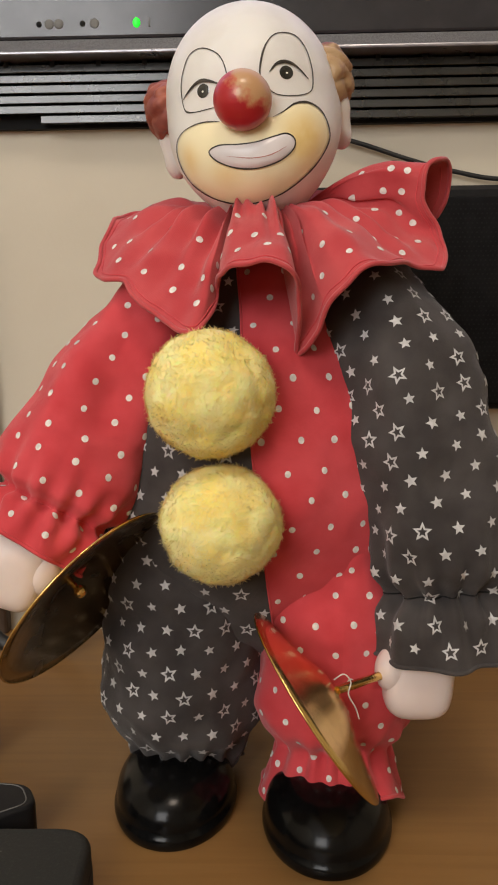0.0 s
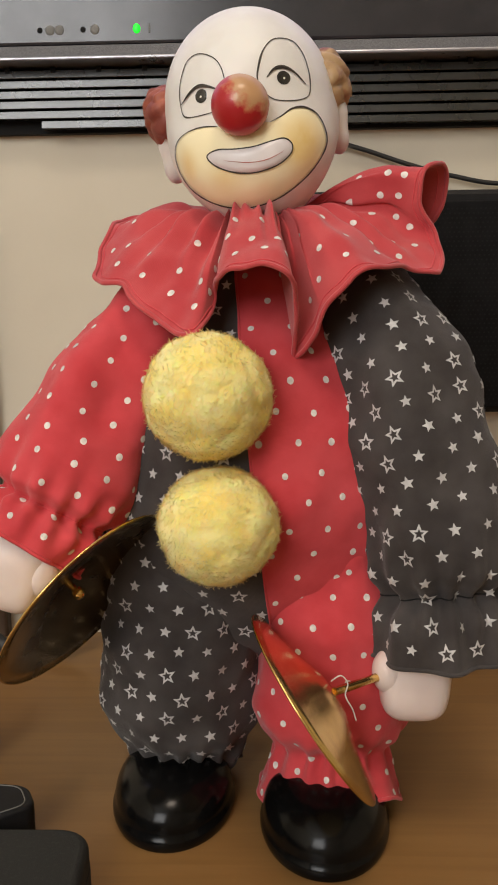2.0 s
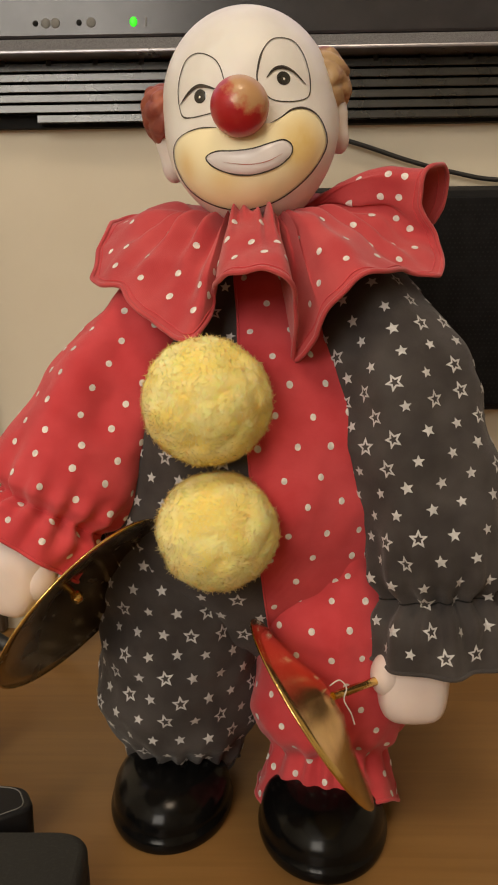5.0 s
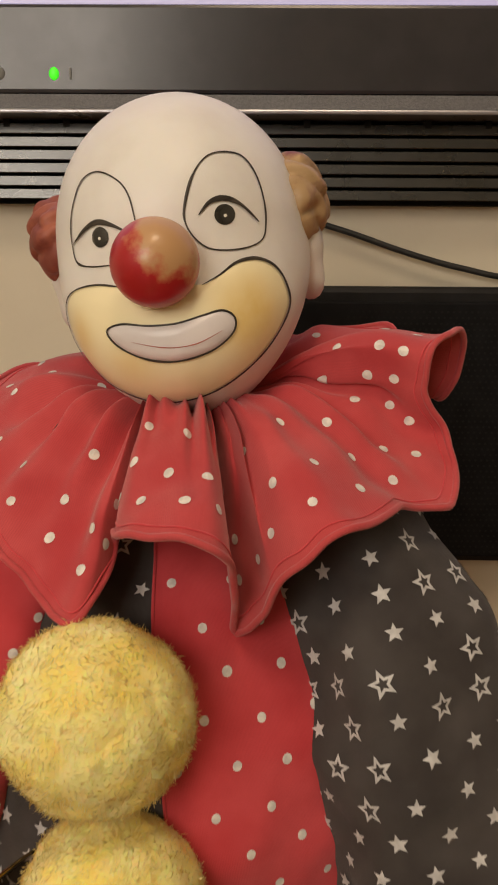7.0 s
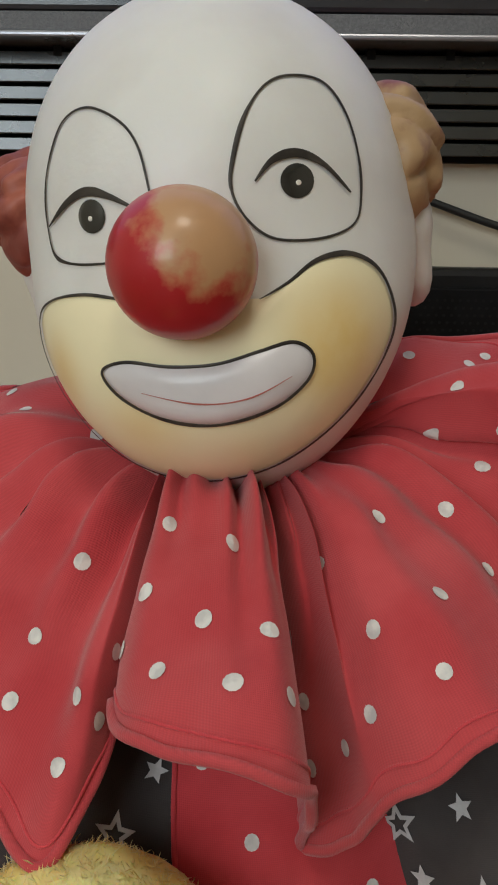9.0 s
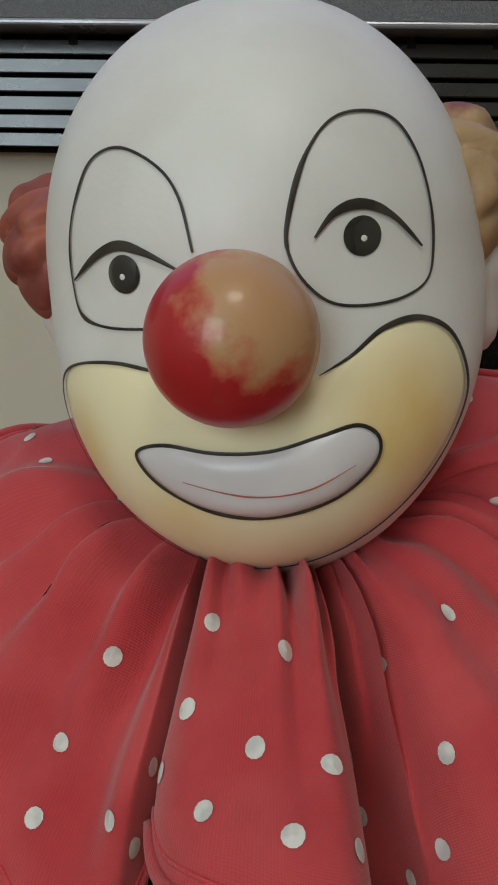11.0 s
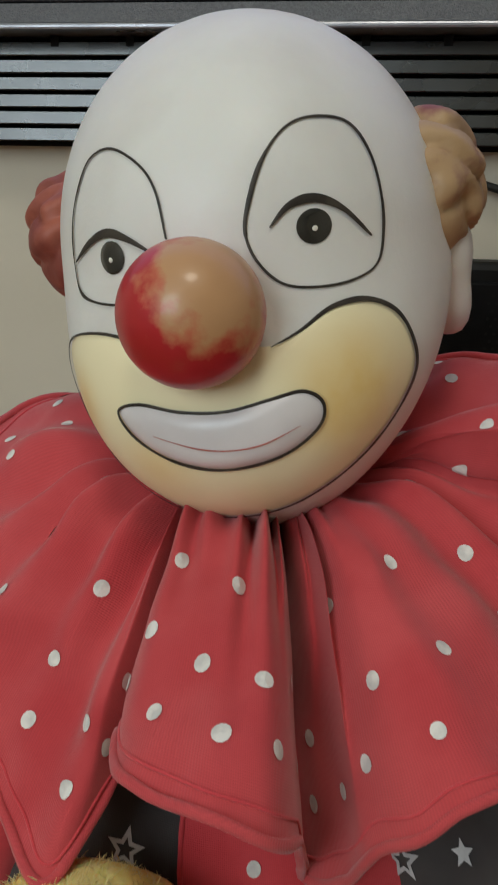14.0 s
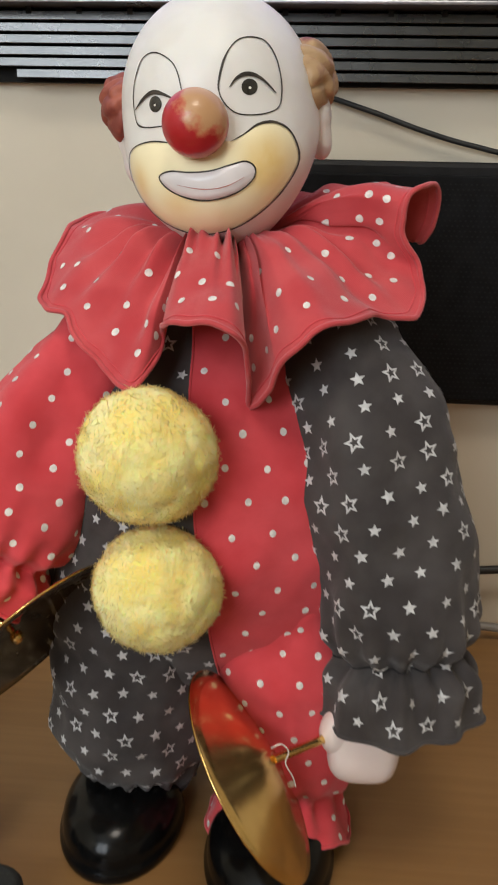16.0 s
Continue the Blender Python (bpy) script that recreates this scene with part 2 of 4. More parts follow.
# ---- mesh helpers ----
class Shape:
    """Collects faces of one mesh, with a material for each."""

    def __init__(self):
        self.v, self.f, self.m, self.uv, self.mats = [], [], [], [], []

    def slot(self, mat):
        if mat not in self.mats:
            self.mats.append(mat)
        return self.mats.index(mat)

    def face(self, points, mat, uvs=None):
        k = len(self.v)
        self.v += [tuple(p) for p in points]
        self.f.append(tuple(range(k, k + len(points))))
        self.m.append(self.slot(mat))
        self.uv.append(uvs or [(p[0], p[2]) for p in points])

    def grid(self, rows, mat, wrap=False, uvs=None):
        """Rows of points; wrap closes each row."""
        k, n = len(self.v), len(rows[0])
        for r in rows:
            self.v += [tuple(p) for p in r]
        s = self.slot(mat)
        for i in range(len(rows) - 1):
            for j in range(n if wrap else n - 1):
                a, b = j, (j + 1) % n
                self.f.append((k + i * n + a, k + i * n + b, k + (i + 1) * n + b, k + (i + 1) * n + a))
                self.m.append(s)
                if uvs:
                    self.uv.append([uvs[i][a], uvs[i][b], uvs[i + 1][b], uvs[i + 1][a]])
                else:
                    self.uv.append([(rows[i][a][0], rows[i][a][2]), (rows[i][b][0], rows[i][b][2]), (rows[i + 1][b][0], rows[i + 1][b][2]), (rows[i + 1][a][0], rows[i + 1][a][2])])

    def tube(self, points, radius, mat, sides=8, caps=True):
        pts = [Vector(p) for p in points]
        rows = []
        side = None
        for i, p in enumerate(pts):
            d = (pts[min(i + 1, len(pts) - 1)] - pts[max(i - 1, 0)]).normalized()
            if side is None:
                side = d.orthogonal().normalized()
            side = (side - d * side.dot(d)).normalized()
            up = d.cross(side)
            r = radius(i / (len(pts) - 1)) if callable(radius) else radius
            rows.append([p + (side * math.cos(a) + up * math.sin(a)) * r for a in [2 * math.pi * j / sides for j in range(sides)]])
        self.grid(rows, mat, True)
        if caps:
            self.face(rows[0][::-1], mat)
            self.face(rows[-1], mat)

    def ball(self, centre, radii, mat, turn=None, nu=24, nv=14, bend=None):
        rows = []
        for i in range(nv + 1):
            b = math.pi * (i / nv - 0.5)
            row = []
            for j in range(nu):
                a = 2 * math.pi * j / nu
                p = Vector((math.cos(a) * math.cos(b) * radii[0], math.sin(a) * math.cos(b) * radii[1], math.sin(b) * radii[2]))
                if bend:
                    p = bend(p)
                if turn:
                    p = turn @ p
                row.append(Vector(centre) + p)
            rows.append(row)
        self.grid(rows, mat, True)

    def object(self, name, smooth=True):
        me = bpy.data.meshes.new(name)
        me.from_pydata(self.v, [], self.f)
        for mat in self.mats:
            me.materials.append(mat)
        me.polygons.foreach_set("material_index", self.m)
        me.polygons.foreach_set("use_smooth", [smooth] * len(self.f))
        layer = me.uv_layers.new(name="UVMap")
        layer.data.foreach_set("uv", [c for face in self.uv for p in face for c in p])
        me.update()
        return new(name, me)


def spline(points, n, closed=False):
    """n points of a smooth curve through the given ones."""
    pts = [Vector(p) for p in points]
    m = len(pts)
    spans = m if closed else m - 1
    out = []
    for k in range(n):
        s = k / n * spans if closed else k / (n - 1) * spans
        i = min(int(s), spans - 1)
        t = s - i
        if closed:
            p0, p1, p2, p3 = pts[(i - 1) % m], pts[i % m], pts[(i + 1) % m], pts[(i + 2) % m]
        else:
            p0, p1, p2, p3 = pts[max(i - 1, 0)], pts[i], pts[i + 1], pts[min(i + 2, m - 1)]
        out.append(0.5 * (2 * p1 + (p2 - p0) * t + (2 * p0 - 5 * p1 + 4 * p2 - p3) * t * t + (3 * p1 - p0 - 3 * p2 + p3) * t ** 3))
    return out


def curve_at(points, s):
    """The point at s (0 to 1) of an open smooth curve."""
    m = len(points) - 1
    s = min(max(s, 0.0), 1.0) * m
    i = min(int(s), m - 1)
    t = s - i
    p0, p1, p2, p3 = points[max(i - 1, 0)], points[i], points[i + 1], points[min(i + 2, m)]
    return 0.5 * (2 * p1 + (p2 - p0) * t + (2 * p0 - 5 * p1 + 4 * p2 - p3) * t * t + (3 * p1 - p0 - 3 * p2 + p3) * t ** 3)


def box_mesh(name, lo, hi, mat, bevel=0.0, segments=2):
    bm = bmesh.new()
    bmesh.ops.create_cube(bm, size=1.0)
    for v in bm.verts:
        v.co = Vector([(lo[i] + hi[i]) / 2 + v.co[i] * (hi[i] - lo[i]) for i in range(3)])
    if bevel:
        bmesh.ops.bevel(bm, geom=bm.edges[:], offset=bevel, segments=segments, affect="EDGES", profile=0.5)
    me = bpy.data.meshes.new(name)
    bm.to_mesh(me)
    bm.free()
    me.materials.append(mat)
    return new(name, me)


def empty(name, at):
    ob = new(name)
    ob.location = at
    bpy.context.view_layer.update()
    return ob


def adopt(ob, parent, label=""):
    """Makes ob a part of parent, staying where it is."""
    ob.parent = parent
    ob.matrix_parent_inverse = Matrix.Translation(parent.location).inverted()
    if label:
        ob["label"] = label
    return ob


# ---- the setting ----
WALL_Y = 0.215
tagged(box_mesh("desk_top", (-0.9, -0.55, -0.03), (0.9, WALL_Y, 0.0), WOOD, 0.002), "warm brown wood veneer desk top", "desk", kind="structure")
tagged(box_mesh("wall_north", (-1.6, WALL_Y, -0.8), (1.6, WALL_Y + 0.1, 1.9), WALL), "plain beige painted wall behind the desk", "wall", kind="structure")
tagged(box_mesh("wall_south", (-1.6, -2.1, -0.8), (1.6, -2.0, 1.9), WALL), "plain beige painted wall", "wall", kind="structure")
tagged(box_mesh("wall_west", (-1.7, -2.1, -0.8), (-1.6, WALL_Y + 0.1, 1.9), WALL), "plain beige painted wall", "wall", kind="structure")
tagged(box_mesh("wall_east", (1.6, -2.1, -0.8), (1.7, WALL_Y + 0.1, 1.9), WALL), "plain beige painted wall", "wall", kind="structure")
tagged(box_mesh("ceiling", (-1.7, -2.1, 1.9), (1.7, WALL_Y + 0.1, 2.0), CEILING), "plain white ceiling", "ceiling", kind="structure")
tagged(box_mesh("floor", (-1.7, -2.1, -0.9), (1.7, WALL_Y + 0.1, -0.8), WOOD), "brown wooden floor", "floor", kind="structure")


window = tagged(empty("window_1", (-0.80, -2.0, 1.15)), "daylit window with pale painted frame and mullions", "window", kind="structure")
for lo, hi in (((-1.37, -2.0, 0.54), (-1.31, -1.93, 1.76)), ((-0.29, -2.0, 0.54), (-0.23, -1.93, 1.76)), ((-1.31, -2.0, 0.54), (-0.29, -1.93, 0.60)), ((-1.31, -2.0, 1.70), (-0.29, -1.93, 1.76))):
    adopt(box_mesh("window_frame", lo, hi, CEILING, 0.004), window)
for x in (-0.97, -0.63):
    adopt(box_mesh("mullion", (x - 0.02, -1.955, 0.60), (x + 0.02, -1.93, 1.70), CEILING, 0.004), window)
# unseen plate, added so the overhead lamp has something to hang from
fixture = tagged(empty("added_lamp_plate", (0.15, -0.80, 1.9)), "round white plate added out of view above the overhead lamp", "ceiling light", kind="structure")
plate = Shape()
plate.tube([(0.15, -0.80, 1.9), (0.15, -0.80, 1.87)], 0.27, CEILING, 48)
adopt(plate.object("plate"), fixture)
tagged(box_mesh("trim", (-0.186, WALL_Y - 0.012, 0.0), (-0.1675, WALL_Y - 0.0005, 0.352), TRIM_BROWN, 0.002), "dark brown upright trim against the wall", "trim", kind="structure")


# ---- the doll: one mesh ----
doll = Shape()
HEAD_AT, HEAD_W, HEAD_D, HEAD_H = Vector((0.0205, 0.0320, 0.3275)), 0.0405, 0.0445, 0.0515
HEAD_TURN = Matrix.Rotation(radians(-4), 3, "Z") @ Matrix.Rotation(radians(-8.5), 3, "Y")


def head_profile(t):
    t = min(max(t, -1.0), 1.0)
    if t < 0:
        return math.sqrt(max(0.0, 1 - abs(t) ** 2.45)) * (1 - 0.27 * t * t)
    return math.sqrt(max(0.0, 1 - min(1.0, t * 1.04) ** 2.25))


def chin_shift(t):
    k = min(1.0, max(0.0, 0.15 - t))
    return -0.018 * k * k * (3 - 2 * k)


def on_face(x, z, out=0.0):
    """The place on the front of the head, from millimetres to the side and up."""
    x, z = x / 1000, z / 1000
    t = z / HEAD_H
    w, d = HEAD_W * head_profile(t), HEAD_D * head_profile(t)
    q = max(0.0, 1 - (x / max(w, 1e-6)) ** 2)
    y = chin_shift(t) - d * math.sqrt(q)
    n = Vector((x / w ** 2, (y - chin_shift(t)) / d ** 2, z / HEAD_H ** 2)).normalized()
    return HEAD_AT + HEAD_TURN @ (Vector((x, y, z)) + n * out)


def build_head():
    rows = []
    for i in range(65):
        t = -math.cos(math.pi * i / 64)
        t = min(t, 0.9615)
        w, d = HEAD_W * head_profile(t), HEAD_D * head_profile(t)
        row = []
        for j in range(96):
            a = 2 * math.pi * j / 96
            p = Vector((w * math.cos(a), d * math.sin(a) + chin_shift(t), t * HEAD_H))
            row.append(HEAD_AT + HEAD_TURN @ p)
        rows.append(row)
    doll.grid(rows, PORCELAIN, True)
    # neck
    doll.tube([(0.021, 0.034, 0.265), (0.021, 0.033, 0.295)], 0.020, PORCELAIN, 32, False)


def patch(outline, mat, centre, out, swell, rings=14):
    """A painted field inside an outline, lying on the face."""
    pts = spline([(x, z, 0) for x, z in outline], 96, True)
    c = Vector((*centre, 0))
    rows = []
    for i in range(rings + 1):
        s = max(1 - i / rings, 0.002)
        rise = swell * (1 - s ** 4)
        rows.append([on_face(*((c + (p - c) * s).xy), out + rise) for p in pts])
    doll.grid(rows, mat, True)


def stroke(points, mat, width, n=60, closed=False, out=0.00045, taper=0.0):
    """A brush line on the face; width in millimetres, uneven as a brush leaves it."""
    pts = spline([(x, z, 0) for x, z in points], n, closed)
    rows = []
    m = len(pts)
    for i, p in enumerate(pts):
        a, b = (pts[(i - 1) % m], pts[(i + 1) % m]) if closed else (pts[max(i - 1, 0)], pts[min(i + 1, m - 1)])
        d = (b - a).normalized()
        nrm = Vector((-d.y, d.x, 0))
        s = i / (m - 1)
        w = width(s) if callable(width) else width
        w *= 0.72 + 0.24 * noise.noise(Vector((p.x * 0.16, p.y * 0.16, 3.0)))
        if taper:
            w *= min(1.0, 0.25 + s / taper, 0.25 + (1 - s) / taper)
        rows.append([on_face(*((p + nrm * w * k).xy), out + (0.0001 if k == 0 else 0)) for k in (-0.5, 0, 0.5)])
    if closed:
        rows.append(rows[0])
    doll.grid(rows, mat)


MUZZLE = [(-11.6, -7.7), (-20.0, -6.0), (-28.2, -6.6), (-32.8, -9.4), (-34.2, -15.0), (-32.6, -22.5), (-28.2, -30.0), (-20.6, -36.6), (-11.3, -41.0), (-1.8, -42.3),
          (7.9, -40.8), (16.4, -36.9), (23.9, -31.5), (29.6, -25.1), (32.7, -18.9), (32.3, -12.7), (29.9, -7.7), (25.5, -5.0), (20.2, -5.3), (15.3, -8.1), (10.4, -10.1), (0, -8)]
MOUTH = [(-17.2, -18.6), (-12.6, -17.2), (-5.1, -18.5), (2.5, -18.9), (9.6, -17.8), (14.7, -17.3), (17.4, -19.8), (16.4, -23.6), (11.4, -27.2), (4.8, -28.9), (-1.6, -28.9), (-8.6, -26.8), (-14.8, -22.8)]


def build_face():
    patch(MUZZLE, YELLOW_PAINT, (0, -22), 0.0001, 0.0012)
    stroke(MUZZLE[:-1], LINE, lambda s: 0.65 + 0.75 * max(0, 1 - abs(s - 0.86) / 0.10) + 0.3 * max(0, 1 - s / 0.08), 140, out=0.0006, taper=0.04)
    patch(MOUTH, LIP, (0, -23.5), 0.0015, 0.0014)
    stroke(MOUTH, LINE, 0.75, 100, True, out=0.0019)
    stroke([(-9.8, -21.9), (-0.9, -24.5), (6.7, -24.6), (13.4, -22.2)], LIP_LINE, 0.4, 30, out=0.0031, taper=0.4)
    stroke([(-5.7, 9.0), (-6.8, 16.6), (-9.8, 21.5), (-15.8, 25.1), (-21.3, 24.1), (-24.9, 18.9), (-27.1, 12.8), (-27.6, 6.2), (-26.4, 1.1), (-21.3, -0.8), (-12.6, -1.3)],
           LINE, lambda s: 0.6 + 0.5 * max(0, 1 - abs(s - 0.82) / 0.06), 90, out=0.0003)
    stroke([(7.8, 8.2), (8.7, 13.0), (11.3, 19.6), (15.0, 24.2), (19.3, 25.5), (24.6, 24.0), (27.9, 18.5), (29.3, 11.1), (29.1, 4.6), (27.7, 0.1), (23.6, -1.7), (17.8, -1.7), (12.9, -0.3), (9.3, 3.6)],
           LINE, lambda s: 0.6 + 0.7 * max(0, 1 - abs(s - 0.07) / 0.12), 110, True, out=0.0003)
    for lid, pupil, side in (([(-27.0, 6.4), (-21.8, 9.9), (-17.4, 11.1), (-13.0, 9.6), (-8.0, 6.6)], (-17.2, 6.9), -1), ([(11.7, 8.7), (15.0, 11.8), (19.1, 12.4), (23.3, 10.0), (27.2, 5.0)], (18.6, 8.0), 1)):
        # iris, a cream dot painted in as its glint, lid
        ring = [(pupil[0] + 2.75 * math.cos(a), pupil[1] + 2.85 * math.sin(a)) for a in [k * math.pi / 6 for k in range(12)]]
        patch(ring, EYE, pupil, 0.0002, 0.0003, 5)
        dot = [(pupil[0] + 0.45 * math.cos(a), pupil[1] - 0.4 + 0.45 * math.sin(a)) for a in [k * math.pi / 4 for k in range(8)]]
        patch(dot, GLINT, (pupil[0], pupil[1] - 0.4), 0.0006, 0.0001, 3)
        stroke(lid, LINE, lambda s: 2.15 - 1.2 * abs(s - 0.45), 40, out=0.00045, taper=0.5)
    # nose
    at = on_face(-0.3, -2.6) + HEAD_TURN @ Vector((0, -0.0074, 0))
    doll.ball(at, (0.0121, 0.0118, 0.0121), NOSE, nu=48, nv=32)
    # ears and side hair
    for s in (-1, 1):
        ear = HEAD_AT + HEAD_TURN @ Vector((s * (0.0365 if s > 0 else 0.0385), 0.007, -0.0050))
        doll.ball(ear, (0.0080, 0.0110, 0.0145), PORCELAIN, HEAD_TURN @ Matrix.Rotation(radians(s * -12), 3, "Y") @ Matrix.Rotation(radians(s * 25), 3, "Z"), bend=lambda p: p * (1 + 0.15 * math.sin(p.z * 260)))
        mat = HAIR_TAN if s > 0 else HAIR_RED

        def curl(p):
            n = noise.noise(p * 130 + Vector((s * 5, 0, 0)))
            groove = abs(math.sin((p.z + p.y * 0.45 + n * 0.007) * 330)) ** 0.6
            return p * (1 + 0.10 * n) - p.normalized() * 0.0026 * (1 - groove)
        hair = HEAD_AT + HEAD_TURN @ Vector((s * (0.0352 if s > 0 else 0.0395), 0.006, 0.0108 if s > 0 else 0.0095))
        doll.ball(hair, (0.0132 if s > 0 else 0.0122, 0.021, 0.0165 if s > 0 else 0.0155), mat, HEAD_TURN @ Matrix.Rotation(radians(s * 10), 3, "Y"), 64, 48, curl)


build_head()
build_face()


class Cloth:
    """A sheet of cloth given by place(u, v); u runs round it, v along it."""

    def __init__(self, place, mat, nu, nv, wrap=True, u0=0.0, u1=1.0):
        self.place, self.wrap = place, wrap
        rows, uvs = [], []
        acc = [0.0] * (nu + 1)
        last = None
        for i in range(nv + 1):
            row = [place(u0 + (u1 - u0) * j / nu, i / nv) for j in range(nu + 1)]
            if last:
                acc = [a + (p - q).length for a, p, q in zip(acc, row, last)]
            last = row
            uvr = []
            for j, p in enumerate(row):
                uvr.append((0.11 * (u0 + (u1 - u0) * j / nu) * 3, acc[nu // 2]))
            rows.append(row)
            uvs.append(uvr)
        doll.grid(rows, mat, False, uvs)

    def frame_at(self, u, v):
        h = 0.003
        p = self.place(u, v)
        su = (self.place(u + h, v) - self.place(u - h, v)) / (2 * h)
        v0, v1 = max(v - h, 0.0), min(v + h, 1.0)
        sv = (self.place(u, v1) - self.place(u, v0)) / (v1 - v0)
        return p, su, sv

    def decal(self, u, v, polygon, mat, out, flip, hole=0.0, turn=0.0):
        p, su, sv = self.frame_at(u, v)
        if su.length < 1e-4 or sv.length < 1e-4:
            return
        e1 = su.normalized()
        k = sv.dot(e1)
        perp = (sv - e1 * k).length
        if perp < 0.25 * sv.length:
            return
        ct, st = math.cos(turn), math.sin(turn)
        ring, inner = [], []
        for a, b in polygon:
            a, b = a * ct - b * st, a * st + b * ct
            for scale, to in ((1.0, ring), (hole, inner)):
                if scale:
                    dv = b * scale / perp
                    du = (a * scale - dv * k) / su.length
                    uu, vv = u + du, min(max(v + dv, 0.0), 1.0)
                    q, qu, qv = self.frame_at(uu, vv)
                    n = qu.cross(qv)
                    n = n.normalized() * flip if n.length > 1e-12 else Vector((0, -1, 0))
                    to.append(q + n * out)
        if hole and max((q - p).length for q in ring) > 2.2 * max(math.hypot(a, b) for a, b in polygon):
            return
        if hole:
            m = len(ring)
            for i in range(m):
                j = (i + 1) % m
                doll.face([ring[i], ring[j], inner[j], inner[i]], mat)
        else:
            n = su.cross(sv).normalized() * flip
            top = p + n * (out + 0.00006)
            reach = max((q - top).length for q in ring)
            if reach > 1.5 * max(math.hypot(a, b) for a, b in polygon):
                return
            for i in range(len(ring)):
                doll.face([ring[i], ring[(i + 1) % len(ring)], top], mat)

    def scatter(self, pitch, put, u0=0.0, u1=1.0, v0=0.02, v1=0.98, start=0.0):
        """Calls put(u, v) in staggered rows that keep the pitch along the cloth."""
        v, k = v0 + 0.01, 0
        while v < v1:
            um = (u0 + u1) / 2
            girth = sum((self.place(u0 + (u1 - u0) * (i + 1) / 24, v) - self.place(u0 + (u1 - u0) * i / 24, v)).length for i in range(24))
            n = max(1, round(girth / pitch))
            for i in range(n):
                f = (i + (0.5 if k % 2 else 0.0) + 0.25 + start) / n
                if f < 1:
                    put(u0 + (u1 - u0) * f + random.uniform(-0.06, 0.06) * (u1 - u0) / n, v + random.uniform(-0.004, 0.004))
            _, _, sv = self.frame_at(um, v)
            v += pitch * 0.8 / max(sv.length, 0.02)
            k += 1


DOT = [(math.cos(2 * math.pi * k / 12), math.sin(2 * math.pi * k / 12)) for k in range(12)]
STAR = [((1.0 if k % 2 == 0 else 0.45) * math.sin(math.pi * k / 5), (1.0 if k % 2 == 0 else 0.45) * math.cos(math.pi * k / 5)) for k in range(10)]


def dots(sheet, flip, pitch=0.0125, radius=0.00155, **kw):
    def put(u, v):
        r = radius * random.uniform(0.92, 1.08)
        sheet.decal(u, v, [(a * r, b * r * 1.1) for a, b in DOT], WHITE_PRINT, 0.00025, flip)
    sheet.scatter(pitch, put, **kw)


def stars(sheet, flip, pitch=0.0118, **kw):
    def put(u, v):
        big = random.random() < 0.3
        r = 0.0042 if big else random.uniform(0.0025, 0.0031)
        sheet.decal(u, v, [(a * r, b * r) for a, b in STAR], STAR_PRINT, 0.0004, flip, 0.52 if big else 0.0, random.uniform(-0.25, 0.25) + math.pi)
    sheet.scatter(pitch, put, **kw)


def crease(p, size, amount, seed=0.0):
    return amount * noise.noise(Vector((p[0] / size + seed, p[1] / size, p[2] / size)))


# trunk: stacked rings from the neck down to the hips
TRUNK = [Vector(r) for r in ((0.023, 0.033, 0.024, 0.021), (0.023, 0.030, 0.045, 0.036), (0.023, 0.020, 0.058, 0.050), (0.024, 0.014, 0.064, 0.056), (0.023, 0.012, 0.072, 0.056), (0.021, 0.018, 0.079, 0.053), (0.020, 0.029, 0.077, 0.047), (0.020, 0.042, 0.062, 0.028))]


def trunk_ring(v):
    m = len(TRUNK) - 1
    s = v * m
    i = min(int(s), m - 1)
    t = s - i
    t = t * t * (3 - 2 * t) * 0.5 + t * 0.5
    return TRUNK[i].lerp(TRUNK[i + 1], t)


def trunk_place(u, v):
    cx, cy, rx, ry = trunk_ring(v)
    z = 0.282 - 0.222 * v
    seam = 0.010 + 0.021 * v
    a0 = math.asin(max(-0.9, min(0.9, (seam - cx) / rx)))
    a = a0 + 2 * math.pi * u
    p = Vector((cx + rx * math.sin(a), cy - ry * math.cos(a), z))
    fold = 0.0016 * math.sin(a * 7 + v * 3) * (0.3 + 0.7 * abs(v - 0.4))
    w = crease(p, 0.035, 0.004) + crease(p, 0.014, 0.0012) + fold
    return p + Vector((math.sin(a), -math.cos(a), 0)) * w


trunk_red = Cloth(trunk_place, RED, 70, 70, False, 0.0, 0.5)
trunk_dark = Cloth(trunk_place, DARK, 70, 70, False, 0.5, 1.0)
dots(trunk_red, -1, 0.0162, 0.00145, u0=0.0, u1=0.5)
stars(trunk_dark, -1, 0.0138, u0=0.5, u1=1.0)
doll.tube([trunk_place(0.0, k / 40) for k in range(41)], 0.0006, RED, 6)


